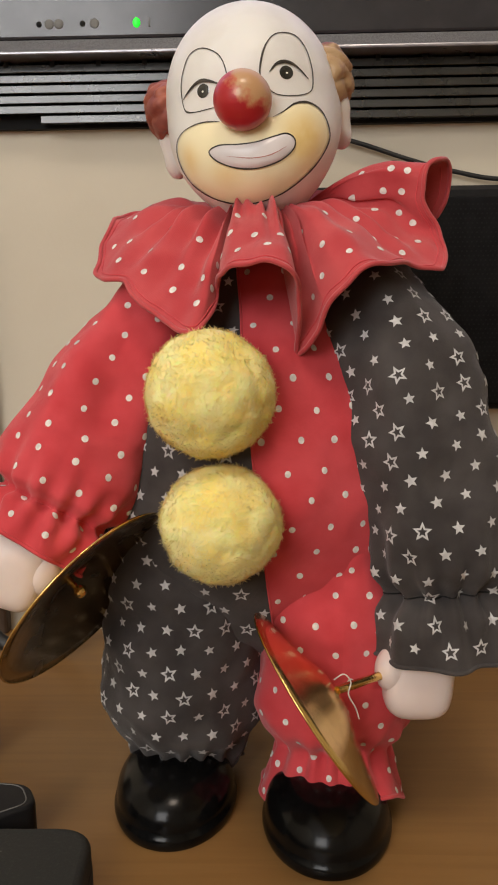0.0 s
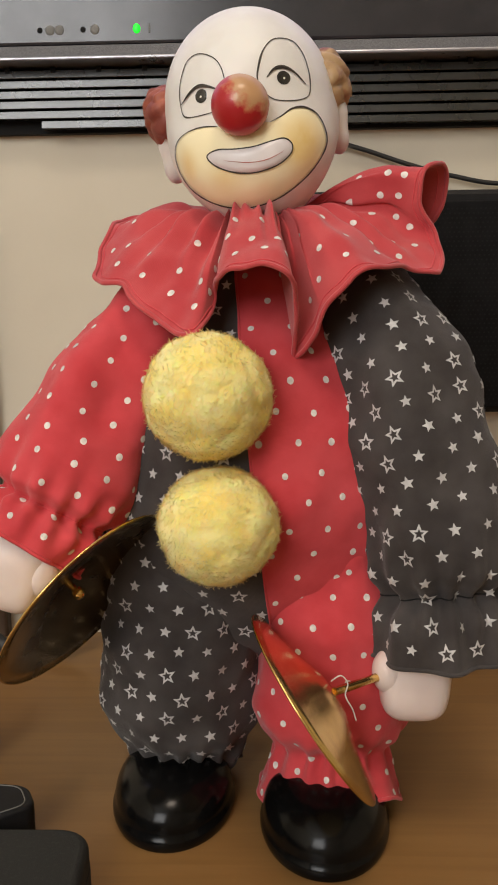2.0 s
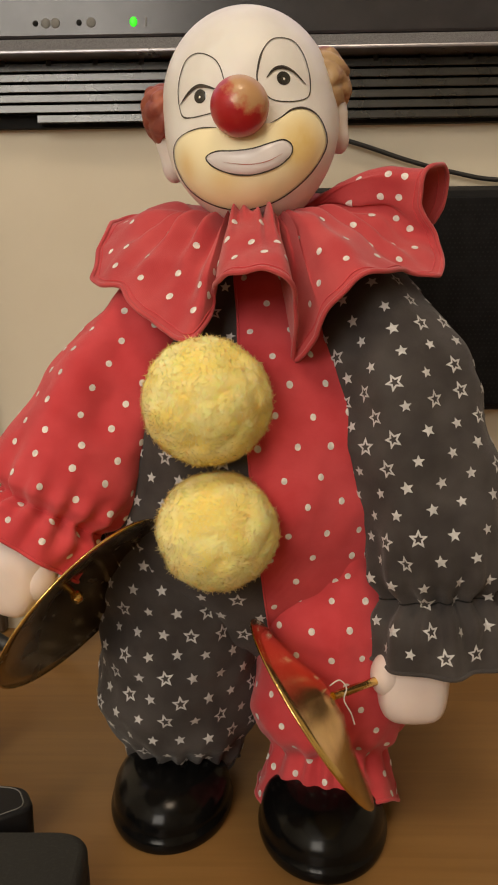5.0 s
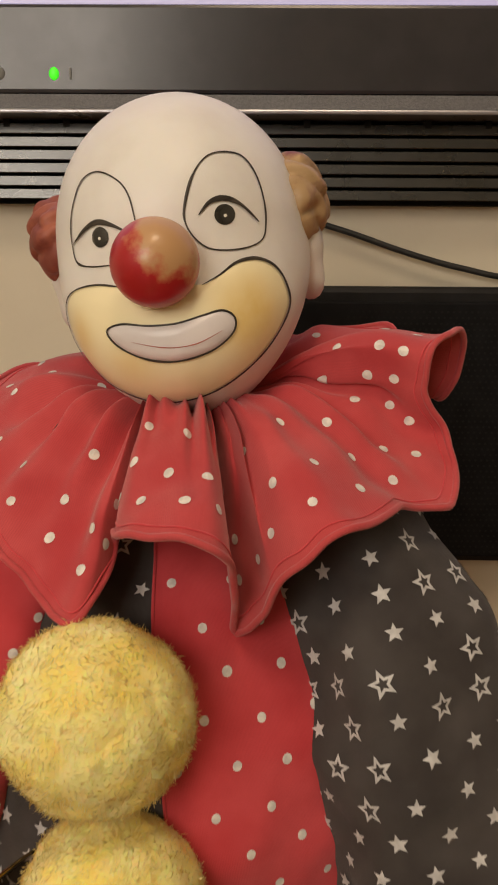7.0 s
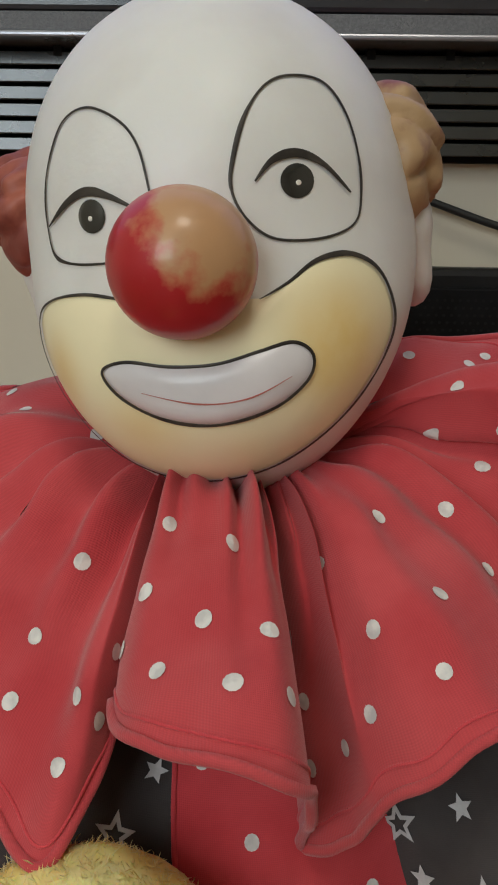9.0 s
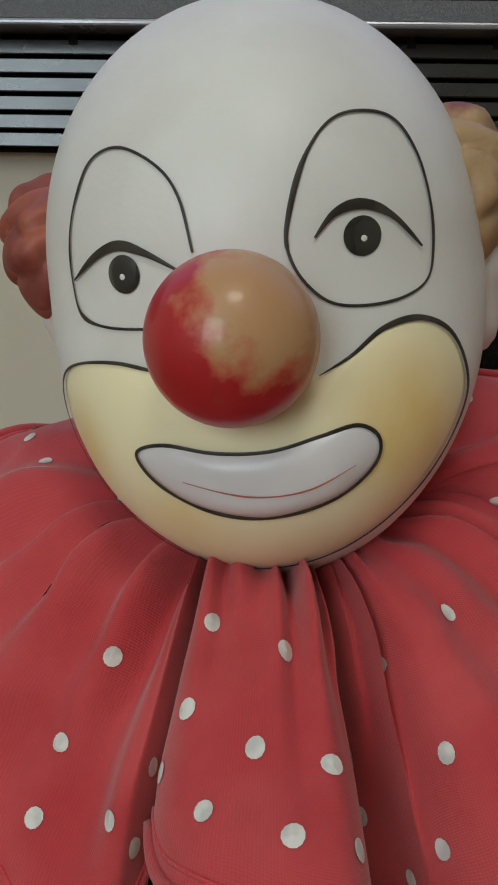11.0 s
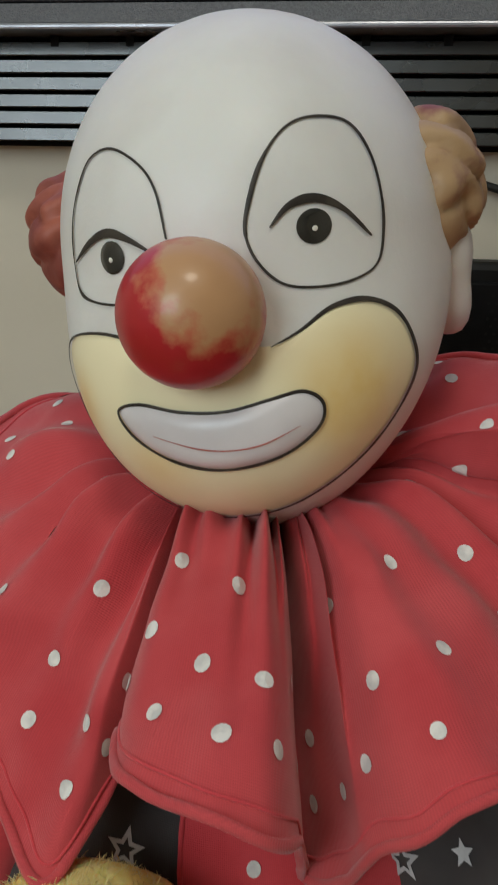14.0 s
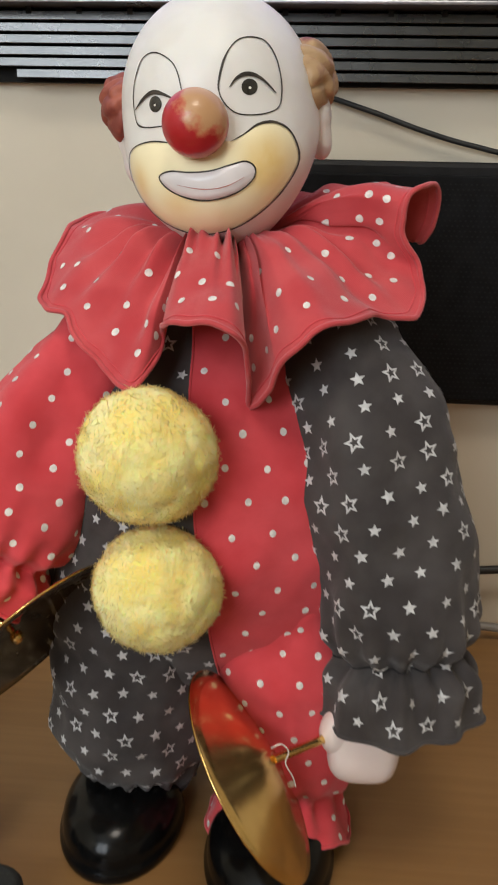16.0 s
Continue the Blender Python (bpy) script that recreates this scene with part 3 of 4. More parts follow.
def leg(centre_top, centre_foot, rx, ry, gather_z, hem_z, mat, top_z=0.155, seed=0.0, rise=0.012, flare=0.12):
    """A baggy trouser leg, gathered above the ankle, with a frill that lies on the shoe."""
    g = (top_z - gather_z) / (top_z - hem_z)

    def place(u, v):
        a = 2 * math.pi * u
        z = top_z + (hem_z - top_z) * v
        c = Vector(centre_top).lerp(Vector(centre_foot), v)
        k = min(1.0, v / 0.30)
        belly = (1 - 0.10 * abs(v - 0.45)) * (0.88 + 0.12 * k * k * (3 - 2 * k))
        d = abs(v - g)
        near = math.exp(-(d / 0.07) ** 2) if v < g else 1.0 - 0.5 * (v - g) / (1 - g)
        pinch = 1 - 0.28 * near
        if v > g:
            pinch *= 1 + flare * (v - g) / (1 - g)
        ruff = 0.0022 * math.sin(a * 17 + seed + 2 * math.sin(a * 3)) * math.exp(-(d / 0.09) ** 2)
        p = Vector((c.x + rx * belly * pinch * math.sin(a), c.y - ry * belly * pinch * math.cos(a), z))
        w = ruff + crease(p, 0.022, 0.0045, seed) * (1 - near) + crease(p, 0.009, 0.0012, seed)
        p.z += rise * max(0.0, math.cos(a)) ** 0.8 * max(0.0, (v - 0.5) / 0.5) ** 1.5
        if v > 0.93:
            p.z += 0.0028 * math.sin(a * 5 + seed) * (v - 0.93) / 0.07
        return p + Vector((math.sin(a), -math.cos(a), 0)) * w
    sheet = Cloth(place, mat, 110, 64)
    doll.tube([place(k / 90, 1.0) for k in range(91)], 0.0010, mat, 6, False)
    return sheet


left_leg = leg((-0.017, 0.013, 0), (-0.017, 0.018, 0), 0.042, 0.044, 0.022, 0.010, DARK, seed=1.0, rise=0.003, flare=-0.2)
right_leg = leg((0.060, 0.012, 0), (0.056, -0.005, 0), 0.0385, 0.040, 0.029, 0.006, RED, seed=4.0, rise=0.0125)
stars(left_leg, -1, 0.0136)
dots(right_leg, -1, 0.0155, 0.00145)


def shoe(cx, cy, rx, ry, h):
    rows = []
    for i in range(25):
        b = i / 24
        row = []
        for j in range(48):
            a = 2 * math.pi * j / 48
            if b < 0.2:
                k, z = 1.0 + 0.03 * math.sin(b / 0.2 * math.pi), b / 0.2 * 0.007
            else:
                s = (b - 0.2) / 0.8
                k, z = 0.985 * math.cos(s * math.pi / 2) ** 0.62, 0.007 + (h - 0.007) * math.sin(s * math.pi / 2)
            row.append(Vector((cx + rx * k * math.sin(a), cy - ry * k * math.cos(a) * (1.0 if math.cos(a) > 0 else 0.8), z)))
        rows.append(row)
    doll.grid(rows, SHOE, True)
    doll.face(rows[0], SHOE)


shoe(-0.021, -0.004, 0.0292, 0.042, 0.0270)
shoe(0.052, -0.022, 0.0296, 0.043, 0.0275)
doll.tube([(-0.018, 0.022, 0.01), (-0.018, 0.02, 0.045)], 0.018, DARK, 20, False)


def sleeve(axis, radii, gather, mat, seed):
    """A puffed sleeve along an axis, gathered at the wrist, with a flared cuff."""
    pts = [Vector(p) for p in axis]
    rad = [Vector((r, 0, 0)) for r in radii]

    def place(u, v):
        c = curve_at(pts, v)
        d = (curve_at(pts, min(v + 0.02, 1)) - curve_at(pts, max(v - 0.02, 0))).normalized()
        e1 = Vector((0, 1, 0)).cross(d).normalized()
        e2 = d.cross(e1)
        a = 2 * math.pi * u
        g = abs(v - gather)
        r = curve_at(rad, v).x * (1 - 0.24 * math.exp(-(g / 0.035) ** 2))
        out = e1 * math.sin(a) + e2 * math.cos(a)
        p = c + out * r
        r2 = 0.0024 * math.sin(a * 15 + seed + 1.5 * math.sin(2 * a)) * math.exp(-(g / 0.12) ** 2)
        if v > gather:
            r2 += 0.0022 * math.sin(a * 9 + seed) * (v - gather) / (1 - gather)
        r2 += 0.0019 * math.sin(5 * a + seed + 2.2 * math.sin(v * 4 + seed)) * math.sin(math.pi * min(1.0, v * 1.1)) ** 0.7
        return p + out * (r2 + crease(p, 0.026, 0.0042, seed) + crease(p, 0.010, 0.0010, seed))
    sheet = Cloth(place, mat, 130, 96)
    doll.tube([place(k / 120, gather) for k in range(121)], 0.0004, HOLE if mat == DARK else RED, 5, False)
    doll.tube([place(k / 90, 1.0) for k in range(91)], 0.0010, mat, 6, False)
    return sheet


red_sleeve = sleeve([(-0.008, 0.030, 0.262), (-0.027, 0.012, 0.237), (-0.046, -0.002, 0.204), (-0.061, -0.010, 0.174), (-0.071, -0.016, 0.153), (-0.081, -0.022, 0.137)],
                    [0.018, 0.021, 0.0265, 0.0325, 0.031, 0.029], 0.80, RED, 2.0)
dark_sleeve = sleeve([(0.058, 0.028, 0.268), (0.073, 0.007, 0.241), (0.088, -0.010, 0.200), (0.099, -0.018, 0.158), (0.104, -0.021, 0.118), (0.105, -0.023, 0.089)],
                     [0.018, 0.0245, 0.0325, 0.0345, 0.033, 0.033], 0.80, DARK, 5.0)
dots(red_sleeve, -1, 0.0160, 0.00145)
stars(dark_sleeve, -1, 0.0143)


def hand(at, turn, mirror, wrist):
    """A mitten-like porcelain fist with a thumb and a wrist."""
    radii = Vector((0.0165, 0.0150, 0.0190))

    def block(p):
        n = Vector((p.x / radii.x, p.y / radii.y, p.z / radii.z))
        m = (n.x ** 4 + n.y ** 4 + n.z ** 4) ** 0.25
        return p / max(m, 0.3) ** 0.75 * (0.94 + 0.06 * noise.noise(p * 70 + Vector((mirror, 0, 0))))
    doll.ball(at, radii, SKIN, turn, 40, 26, block)
    doll.ball(Vector(at) + turn @ Vector((-mirror * 0.0120, -0.004, 0.004)), (0.0080, 0.0085, 0.0105), SKIN, turn, 24, 16)
    doll.tube([Vector(at) + turn @ Vector((0, 0, 0.008)), Vector(at) + turn @ Vector((mirror * 0.003, 0.006, wrist))], 0.0138, SKIN, 24, False)


hand((0.0915, -0.033, 0.0785), Matrix.Rotation(radians(6), 3, "Y"), 1, 0.026)
hand((-0.085, -0.034, 0.1300), Matrix.Rotation(radians(24), 3, "Y"), -1, 0.014)

# collar: pleated at the neck, its edge runs in deep folds
EDGE = [Vector(p) for p in ((-0.050, 0.030, 0.276), (-0.051, 0.002, 0.256), (-0.036, -0.014, 0.252), (-0.019, -0.030, 0.238), (-0.004, -0.043, 0.231), (0.003, -0.034, 0.239), (0.006, -0.027, 0.250),
                            (0.011, -0.046, 0.2565), (0.027, -0.058, 0.259), (0.037, -0.053, 0.254), (0.0385, -0.036, 0.236), (0.040, -0.030, 0.222), (0.046, -0.034, 0.230), (0.052, -0.043, 0.243),
                            (0.066, -0.045, 0.257), (0.084, -0.026, 0.257), (0.101, -0.012, 0.2555), (0.101, 0.006, 0.270), (0.094, 0.004, 0.288), (0.096, 0.002, 0.300), (0.105, 0.013, 0.306),
                            (0.1100, 0.025, 0.297), (0.107, 0.032, 0.280), (0.101, 0.047, 0.288), (0.088, 0.064, 0.303), (0.056, 0.090, 0.294), (0.018, 0.098, 0.292), (-0.016, 0.086, 0.284), (-0.042, 0.058, 0.286))]
EDGE_N = len(EDGE)
NECK_A0, NECK_A1 = -100.0, 260.0


def edge_at(u):
    s = (u % 1.0) * EDGE_N
    i = int(s) % EDGE_N
    t = s - int(s)
    p0, p1, p2, p3 = EDGE[(i - 1) % EDGE_N], EDGE[i], EDGE[(i + 1) % EDGE_N], EDGE[(i + 2) % EDGE_N]
    return 0.5 * (2 * p1 + (p2 - p0) * t + (2 * p0 - 5 * p1 + 4 * p2 - p3) * t * t + (3 * p1 - p0 - 3 * p2 + p3) * t ** 3)


# gathers: where along the edge, how deep, how wide, how far out they run
FOLDS = [(0.6, 0.006, 0.22, 0.6), (1.7, 0.007, 0.20, 0.7), (2.7, 0.007, 0.22, 0.55), (3.7, 0.008, 0.22, 0.8), (5.7, 0.012, 0.34, 1.0), (6.9, 0.007, 0.16, 0.45), (7.7, 0.008, 0.18, 0.40), (8.4, 0.006, 0.15, 0.5),
         (9.3, 0.007, 0.16, 0.5), (10.6, 0.014, 0.42, 1.1), (12.0, 0.007, 0.20, 0.7), (13.0, 0.009, 0.22, 0.75), (14.1, 0.007, 0.18, 0.6), (15.0, 0.009, 0.22, 0.8), (16.2, 0.007, 0.22, 0.6), (17.6, 0.009, 0.25, 0.8), (19.5, 0.007, 0.25, 0.7)]


def collar_place(u, v):
    e = edge_at(u)
    c = Vector((0.021, 0.032, 0.282))
    out = (e - c)
    a = math.atan2(out.x, -out.y)
    flat = Vector((math.sin(a), -math.cos(a), 0))
    pleat = 0.0016 * math.sin(u * 2 * math.pi * 34 + 2 * math.sin(u * 40)) * (1 - v) ** 2
    neck = c + flat * (0.0225 + pleat) + Vector((0, 0, 0.0015 * math.sin(u * 2 * math.pi * 27)))
    # the cloth leaves the neck level, then drops to its edge
    lift = 0.010 * math.sin(math.pi * min(1.0, v * 1.05)) * (1 - 0.4 * v)
    p = neck.lerp(e, v) + Vector((0, 0, lift))
    near = 1 - math.exp(-(v / 0.07) ** 2)
    tuck = 0.0016 * near * math.exp(-v * 3.0) * math.sin(u * 2 * math.pi * 37 + 1.0)
    for at, depth, width, reach in FOLDS:
        depth, width = depth * 1.45, width * 1.6
        d = (u * EDGE_N - at + EDGE_N / 2) % EDGE_N - EDGE_N / 2
        lean = d + 0.35 * math.sin(at * 7) * v
        tuck += near * math.exp(-(v / reach) ** 2) * depth * (0.75 * math.exp(-(lean / (width * 2.3)) ** 2) - math.exp(-(lean / width) ** 2))
    p += flat * tuck * 0.85 + Vector((0, 0, tuck * 0.45))
    return p + flat * (crease(p, 0.018, 0.0038) + crease(p, 0.008, 0.0008, 3.0)) + Vector((0, 0, crease(p, 0.015, 0.0028, 7.0)))


collar = Cloth(collar_place, FADED_RED, 560, 44)
dots(collar, -1, 0.0160, 0.00145, v0=0.16, v1=0.895)
doll.tube([collar_place(k / 360, 1.0) for k in range(361)], 0.0011, FADED_RED, 6, False)
doll.tube([collar_place(k / 360, 0.945) + Vector((0, 0, 0.0001)) for k in range(361)], 0.00035, RED, 5, False)


def pompom(at, r, seed):
    """A wool ball: tufts of combed yarn that stand out from a dense core, parted by furrows, under a haze of stray hairs."""
    rnd = random.Random(seed)
    c, squash = Vector(at), Vector((1.0, 0.95, 0.985))

    def gauss3(size):
        return size * Vector((rnd.gauss(0, 1), rnd.gauss(0, 1), rnd.gauss(0, 1)))
    tufts = []
    for k in range(300):
        z = 1 - 2 * (k + 0.5) / 300
        a = k * 2.39996
        q = math.sqrt(1 - z * z)
        d = (Vector((q * math.cos(a), q * math.sin(a), z)) + gauss3(0.06)).normalized()
        tufts.append((d, (d + gauss3(0.10)).normalized(), rnd.uniform(0.95, 1.01), rnd.random()))
    heads = np.array([t[0] for t in tufts])
    tall = np.array([t[2] for t in tufts])

    def height(d):
        """The soft mass of the yarn: each tuft a low cushion."""
        near = heads @ np.array(d)
        top = np.sort(tall - 1.5 * (1 - near))[-2:]
        comb = noise.noise(d * 13 + Vector((seed, 0, 0))) + 0.6 * noise.noise(d * 27 + Vector((0, seed, 0))) + 0.4 * noise.noise(d * 55)
        return 0.975 * (0.75 * top[1] + 0.25 * top[0]) + 0.007 * comb
    doll.ball(at, (r, r, r), YARN_CORE, nu=240, nv=150, bend=lambda p: p * height(p.normalized()) * squash)
    for d, way, reach, shade in tufts:
        if d.y > 0.55:
            continue
        for k in range(85):
            root = (d + gauss3(0.10)).normalized()
            flow = way - d + gauss3(0.09)
            flow = (flow - root * flow.dot(root)).normalized()
            side = root.cross(flow)
            lo = r * (height(root) - 0.012)
            run, rise = r * rnd.uniform(0.03, 0.09), r * abs(rnd.gauss(0.018, 0.016))
            if rnd.random() < 0.09:
                rise += r * rnd.uniform(0.015, 0.06)
            w = 0.00006 * rnd.uniform(0.6, 1.4)
            base = root * lo
            mid, end = base + flow * run * 0.6 + root * rise * 0.75, base + flow * run + root * rise
            doll.face([c + q * squash for q in (base - side * w, base + side * w, mid + side * w, end, mid - side * w)], YARN_LIGHT if shade + rnd.uniform(-0.35, 0.35) > 0.4 else YARN)


pompom((0.003, -0.050, 0.2075), 0.0272, 1)
pompom((0.0065, -0.051, 0.1535), 0.0260, 2)
clown = tagged(doll.object("clown_doll"), "porcelain-headed clown doll in red dotted and dark starred cotton", "doll")


# ---- cymbals ----
def cymbal(centre, normal, hand_at, radius, label, knob):
    """A thin brass dish that bulges towards the hand, with its screw and rod. normal points away from the hand."""
    n = Vector(normal).normalized()
    turn = n.to_track_quat("Z", "Y").to_matrix()
    c = Vector(centre)
    top = empty("cymbal", c)
    disc = Shape()
    rows = []
    prof = [(0.0012, -0.0105), (0.2, -0.0098), (0.34, -0.0078), (0.5, -0.0052), (0.7, -0.0028), (0.88, -0.0010), (1.0, 0.0), (1.004, 0.0004), (1.0, 0.0009), (0.88, 0.0), (0.7, -0.0018), (0.5, -0.0042), (0.34, -0.0068), (0.2, -0.0088), (0.0012, -0.0095)]
    for k, z in prof:
        rows.append([c + turn @ Vector((radius * k * math.cos(a), radius * k * math.sin(a), z)) for a in [2 * math.pi * j / 96 for j in range(96)]])
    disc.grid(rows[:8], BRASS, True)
    # the dish that faces down gets its shade from a darker brass
    disc.grid(rows[7:], BRASS_SHADED if knob else BRASS, True)
    adopt(disc.object("disc"), top, "thin spun brass dish")
    rim = Shape()
    rim.tube([c + turn @ Vector((radius * math.cos(a), radius * math.sin(a), 0.0005)) for a in [2 * math.pi * j / 96 for j in range(97)]], 0.00055, BRASS, 8, False)
    adopt(rim.object("rim"), top, "bright brass rim")
    apex = c + n * -0.0105
    rod = Shape()
    h = Vector(hand_at)
    rod.tube([apex.lerp(h, k / 40) for k in range(41)], lambda s: 0.00175 + 0.0003 * math.sin(s * 120), BRASS, 12)
    adopt(rod.object("rod"), top, "threaded brass rod")
    if not knob:
        thread = Shape()
        k0 = apex.lerp(h, 0.18)
        thread.tube(spline([k0 + Vector(q) for q in ((-0.006, -0.002, 0.004), (-0.002, -0.003, 0.007), (0.001, -0.002, 0.003), (0.0, -0.003, -0.002), (0.003, -0.003, -0.008), (0.0045, -0.003, -0.013))], 30), 0.0003, WHITE_PRINT, 6)
        adopt(thread.object("thread"), top, "loose end of clear thread")
    if knob:
        screw = Shape()
        screw.tube([c + n * -0.0096, c + n * -0.005], 0.0014, BRASS, 12)
        screw.ball(c + n * -0.004, (0.0030, 0.0030, 0.0030), BRASS, turn, 16, 10)
        adopt(screw.object("screw"), top, "round brass screw head")
    return tagged(top, label, "cymbal", "cymbals held by the doll")


cymbal((-0.053, -0.040, 0.118), (0.737, -0.366, -0.567), (-0.082, -0.032, 0.132), 0.0475, "brass cymbal with screw, its down-facing side coloured as shaded, held in porcelain hand", True)
cymbal((0.0455, -0.060, 0.0785), (-0.822, -0.094, -0.55), (0.080, -0.036, 0.082), 0.0445, "polished brass cymbal on rod in porcelain hand", False)


# ---- monitor ----
def monitor():
    top = empty("monitor", (0.1, 0.2, 0.353))
    x0, x1 = -0.40, 0.55
    adopt(box_mesh("bezel", (x0, 0.186, 0.4035), (x1, WALL_Y, 0.4440), BEZEL, 0.002), top, "dark grey plastic lower frame")
    strip = Shape()
    strip.grid([[(x, 0.2, 0.4034), (x, 0.1866, 0.4034), (x, 0.1846, 0.3966), (x, 0.2, 0.3964)] for x in (x0, x1)], BEZEL_STRIP)
    adopt(strip.object("bezel_strip", False), top, "grey finely textured strip")
    adopt(box_mesh("trim", (x0, 0.1825, 0.3940), (x1, WALL_Y - 0.006, 0.3963), TRIM, 0.0008), top, "thin silver trim line")
    adopt(box_mesh("back_panel", (x0, 0.2075, 0.3535), (x1, WALL_Y - 0.001, 0.3938), HOLE), top, "black panel behind the louvres")
    for k in range(6):
        s = Shape()
        z = 0.3555 + k * 0.0063
        a = -0.122 if k == 0 else x0
        prof = [(0.2070, z + 0.0050), (0.1998, z + 0.0048), (0.1988, z + 0.0045), (0.1982, z + 0.0002), (0.1984, z - 0.0002), (0.2070, z + 0.0004)]
        for m in range(24):
            xa, xb = a + (x1 - a) * m / 24, a + (x1 - a) * (m + 1) / 24
            s.grid([[(x, y, zz) for y, zz in prof] for x in (xa, xb)], SLAT)
        s.face([(a, y, zz) for y, zz in prof], SLAT)
        adopt(s.object("louvre", False), top)
    for k in range(14):
        x = -0.233 + 0.030 * k
        adopt(box_mesh("rib", (x - 0.0016, 0.1985, 0.3900), (x + 0.0016, 0.2074, 0.3938), HOLE), top)
    adopt(box_mesh("screen", (x0 + 0.01, 0.1885, 0.4443), (x1 - 0.01, WALL_Y - 0.002, 0.95), SCREEN), top, "lit pale lavender screen")
    led = Shape()
    led.ball((-0.0555, 0.186, 0.4125), (0.0024, 0.0010, 0.0030), LED)
    adopt(led.object("power_light"), top, "glowing green power light")
    for x, w in ((-0.0475, 0.0005),):
        adopt(box_mesh("light_mark", (x - w, 0.1853, 0.4100), (x + w, 0.1862, 0.4150), PRINT_GREY), top)
    for x in (-0.082, -0.1045, -0.1105):
        b = Shape()
        b.ball((x, 0.186, 0.4125), (0.0030, 0.0008, 0.0030), PRINT_GREY)
        adopt(b.object("button_mark"), top, "round grey button symbol")
    for x in (-0.0895, -0.117):
        b = Shape()
        b.ball((x, 0.186, 0.4125), (0.0018, 0.0010, 0.0018), HOLE)
        adopt(b.object("button"), top, "small black button")
    return tagged(top, "dark grey monitor with louvred speaker slots", "monitor")


monitor()


# ---- loudspeaker behind the doll ----
def speaker():
    top = empty("loudspeaker", (0.2, 0.205, 0.164))
    adopt(box_mesh("cabinet", (0.026, 0.1995, 0.164), (0.42, WALL_Y, 0.3125), BLACK, 0.003), top, "matt black cabinet")
    adopt(box_mesh("grille", (0.030, 0.1965, 0.168), (0.416, 0.1994, 0.305), MESH, 0.001), top, "black perforated grille")
    holes = Shape()
    r = 0.0007
    for i in range(44):
        for j in range(48):
            x, z = 0.090 + j * 0.0031 + (0.00155 if i % 2 else 0), 0.171 + i * 0.0030
            holes.face([(x + r * math.cos(a), 0.19625, z + r * math.sin(a)) for a in [k * math.pi / 3 for k in range(6)]], HOLE)
    tagged(adopt(holes.object("perforation", False), top), kind="stuff")
    return tagged(top, "black loudspeaker with perforated grille against the wall", "loudspeaker")


speaker()


def cable(name, points, r, label, mat=RUBBER, closed=False):
    s = Shape()
    pts = spline(points, 80, closed)
    if closed:
        pts.append(pts[0])
    s.tube(pts, r, mat, 10, not closed)
    return tagged(s.object(name), label, "cable")


cable("cable", [(-0.02, 0.2085, 0.355), (0.05, 0.2085, 0.350), (0.085, 0.2085, 0.3415), (0.12, 0.2085, 0.330), (0.15, 0.2085, 0.322), (0.185, 0.2085, 0.3165), (0.26, 0.209, 0.317)], 0.0016, "thin black cable hanging along the wall")
ring = [(-0.138 + 0.040 * math.cos(a), 0.176 + 0.012 * math.sin(a), 0.040 + 0.0355 * math.sin(a)) for a in [2 * math.pi * k / 12 for k in range(12)]]
cable("coiled_cable", ring, 0.0052, "thick black coiled cable leaning at the wall", closed=True)
cable("cable", [(-0.118, 0.196, 0.078), (-0.116, 0.204, 0.095), (-0.126, 0.2075, 0.115), (-0.145, 0.2075, 0.14)], 0.0020, "thin dark cable rising along the wall")
cable("grey_cable", [(-0.15, 0.186, 0.034), (-0.12, 0.184, 0.036), (-0.09, 0.186, 0.033), (-0.02, 0.195, 0.02), (0.12, 0.195, 0.012), (0.20, 0.19, 0.010)], 0.0030, "pale grey cable lying along the wall", GREY)
cable("cable", [(0.10, 0.202, 0.05), (0.16, 0.2, 0.047), (0.22, 0.2, 0.05), (0.30, 0.2, 0.04)], 0.0030, "black cable running behind the doll")


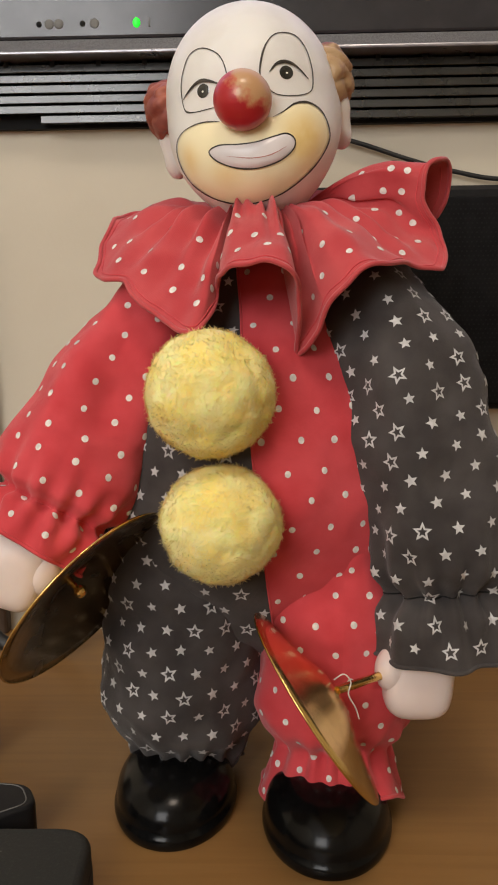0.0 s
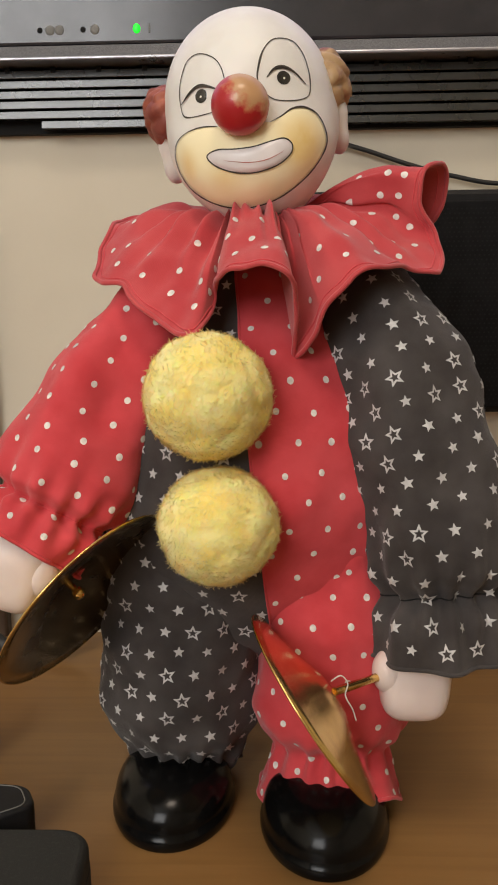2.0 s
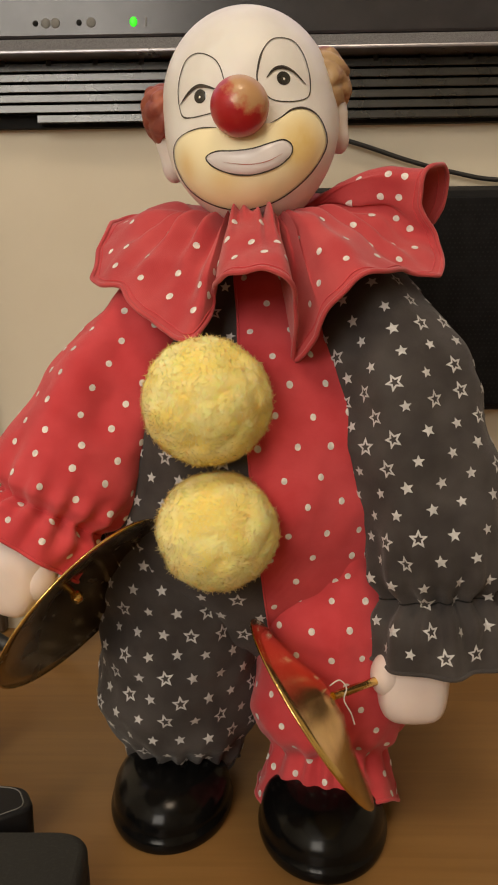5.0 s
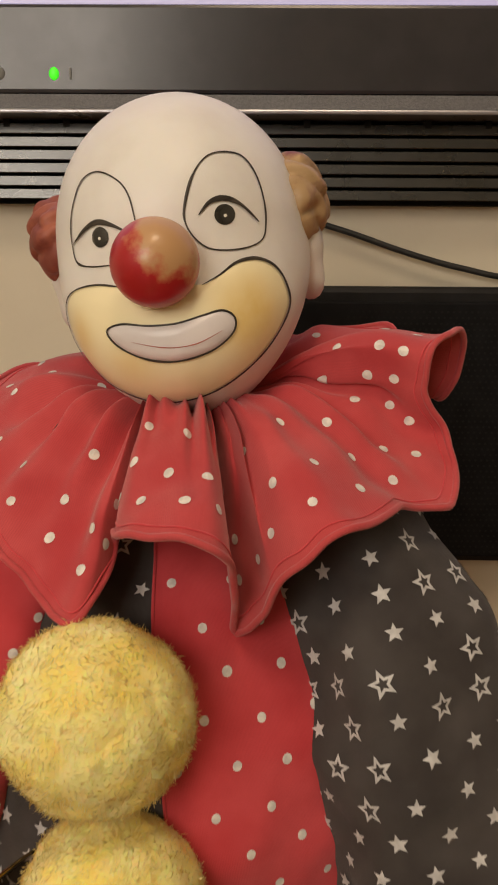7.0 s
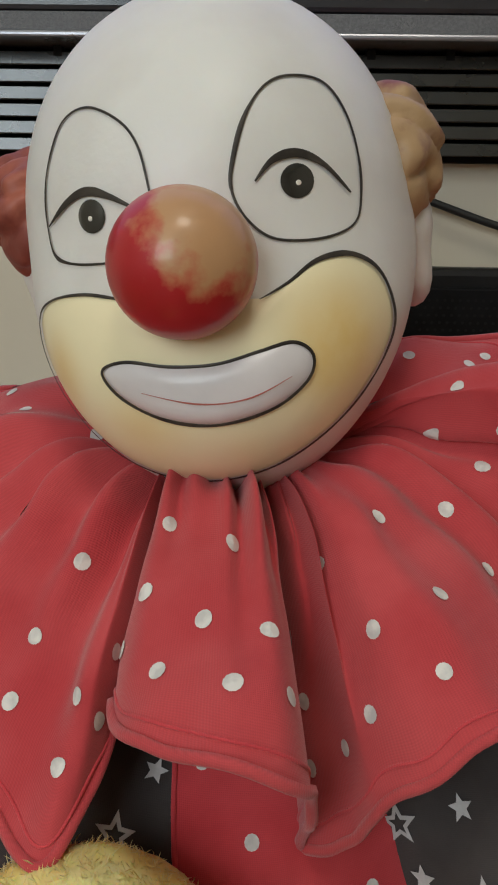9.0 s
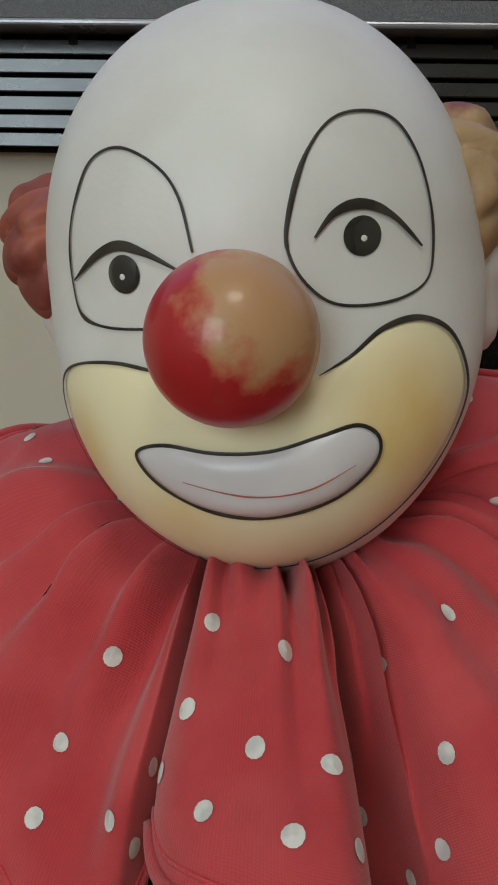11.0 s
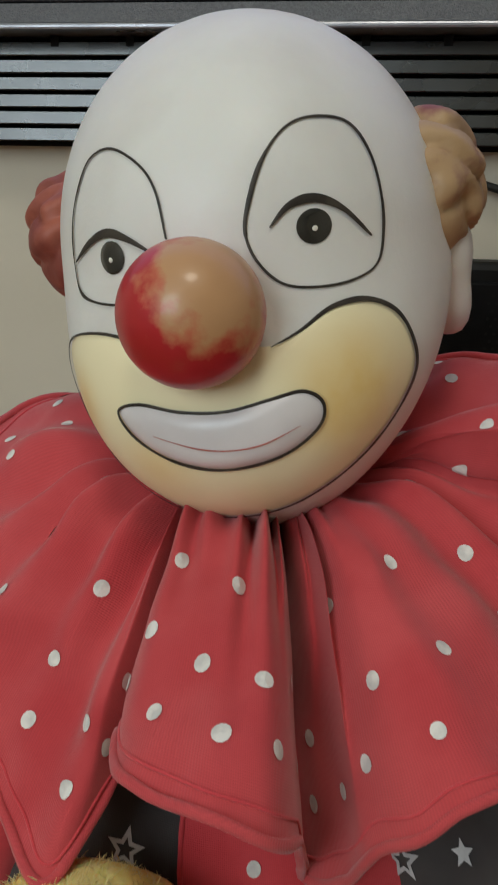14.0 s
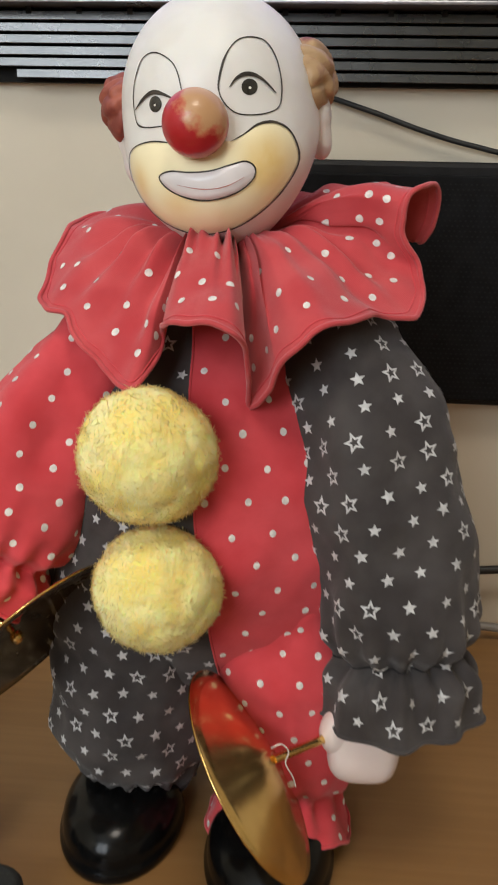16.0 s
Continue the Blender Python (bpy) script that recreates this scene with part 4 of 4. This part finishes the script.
# ---- cases at the front of the desk ----
def rounded_slab(name, corners, z0, z1, r, mat, round_edge=0.003):
    """A flat case with rounded corners and softened top edge."""
    s = Shape()
    pts = []
    n = len(corners)
    for i in range(n):
        a, b, c = Vector(corners[i - 1]), Vector(corners[i]), Vector(corners[(i + 1) % n])
        p, q = b + (a - b).normalized() * r, b + (c - b).normalized() * r
        for k in range(9):
            t = k / 8
            pts.append((1 - t) ** 2 * p + 2 * t * (1 - t) * b + t * t * q)
    mid = sum(pts, Vector((0, 0))) / len(pts)

    def ringed(inset, z):
        return [(*(p + (mid - p).normalized() * inset), z) for p in pts]
    rows = [ringed(0, z0), ringed(0, z1 - round_edge)]
    for k in range(1, 6):
        a = k / 5 * math.pi / 2
        rows.append(ringed(round_edge * (1 - math.cos(a)), z1 - round_edge + round_edge * math.sin(a)))
    s.grid(rows, mat, True)
    s.face(rows[-1], mat)
    s.face(rows[0][::-1], mat)
    return s.object(name), pts


top = empty("flocked_case", (-0.1, -0.1, 0.0))
CASE = [(-0.150, -0.140), (-0.046, -0.140), (-0.050, -0.056), (-0.150, -0.057)]
base, _ = rounded_slab("base", CASE, 0.0, 0.0095, 0.016, FELT, 0.001)
adopt(base, top, "black flocked lower half")
lid, _ = rounded_slab("lid", [(x * 1.004, y * 1.004) for x, y in CASE], 0.0100, 0.020, 0.016, FELT, 0.004)
adopt(lid, top, "black flocked lid")
speck = Shape()
speck.face([(-0.088 + 0.0022 * a, -0.0745 + 0.0022 * b, 0.02015) for a, b in [((1.0 if k % 2 == 0 else 0.3) * math.sin(math.pi * k / 4), (1.0 if k % 2 == 0 else 0.3) * math.cos(math.pi * k / 4)) for k in range(8)]], PRINT_GREY)
adopt(speck.object("star_mark", False), top, "small grey star mark")
tagged(top, "black flocked case with rounded corners on desk", "case")
top = empty("earphone_box", (-0.11, -0.04, 0.0))
case_b, outline = rounded_slab("body", [(-0.150, -0.054), (-0.100, -0.054), (-0.080, -0.040), (-0.088, -0.024), (-0.150, -0.016)], 0.0, 0.020, 0.006, BLACK, 0.002)
adopt(case_b, top, "flat black box body")
mid = sum(outline, Vector((0, 0))) / len(outline)
edge = Shape()
edge.tube([(*(p + (mid - p) * 0.13), 0.0201) for p in outline + outline[:1]], 0.00035, PRINT_GREY, 5, False)
adopt(edge.object("border_line"), top, "thin grey border line")
for k in range(2):
    adopt(box_mesh("print_bar", (-0.120 + k * 0.006, -0.040 - k * 0.006, 0.0198), (-0.098, -0.0375 - k * 0.006, 0.0203), PRINT_GREY), top)
tagged(top, "flat black box with grey border line and print", "box")

cup = Shape()
cup.tube([(-0.150, 0.035, 0.0), (-0.150, 0.035, 0.004), (-0.150, 0.035, 0.044), (-0.150, 0.035, 0.050)], lambda s: 0.026 if 0.02 < s < 0.95 else 0.0245, GREY, 40)
tagged(cup.object("canister"), "dull grey cylindrical canister standing on desk", "canister")
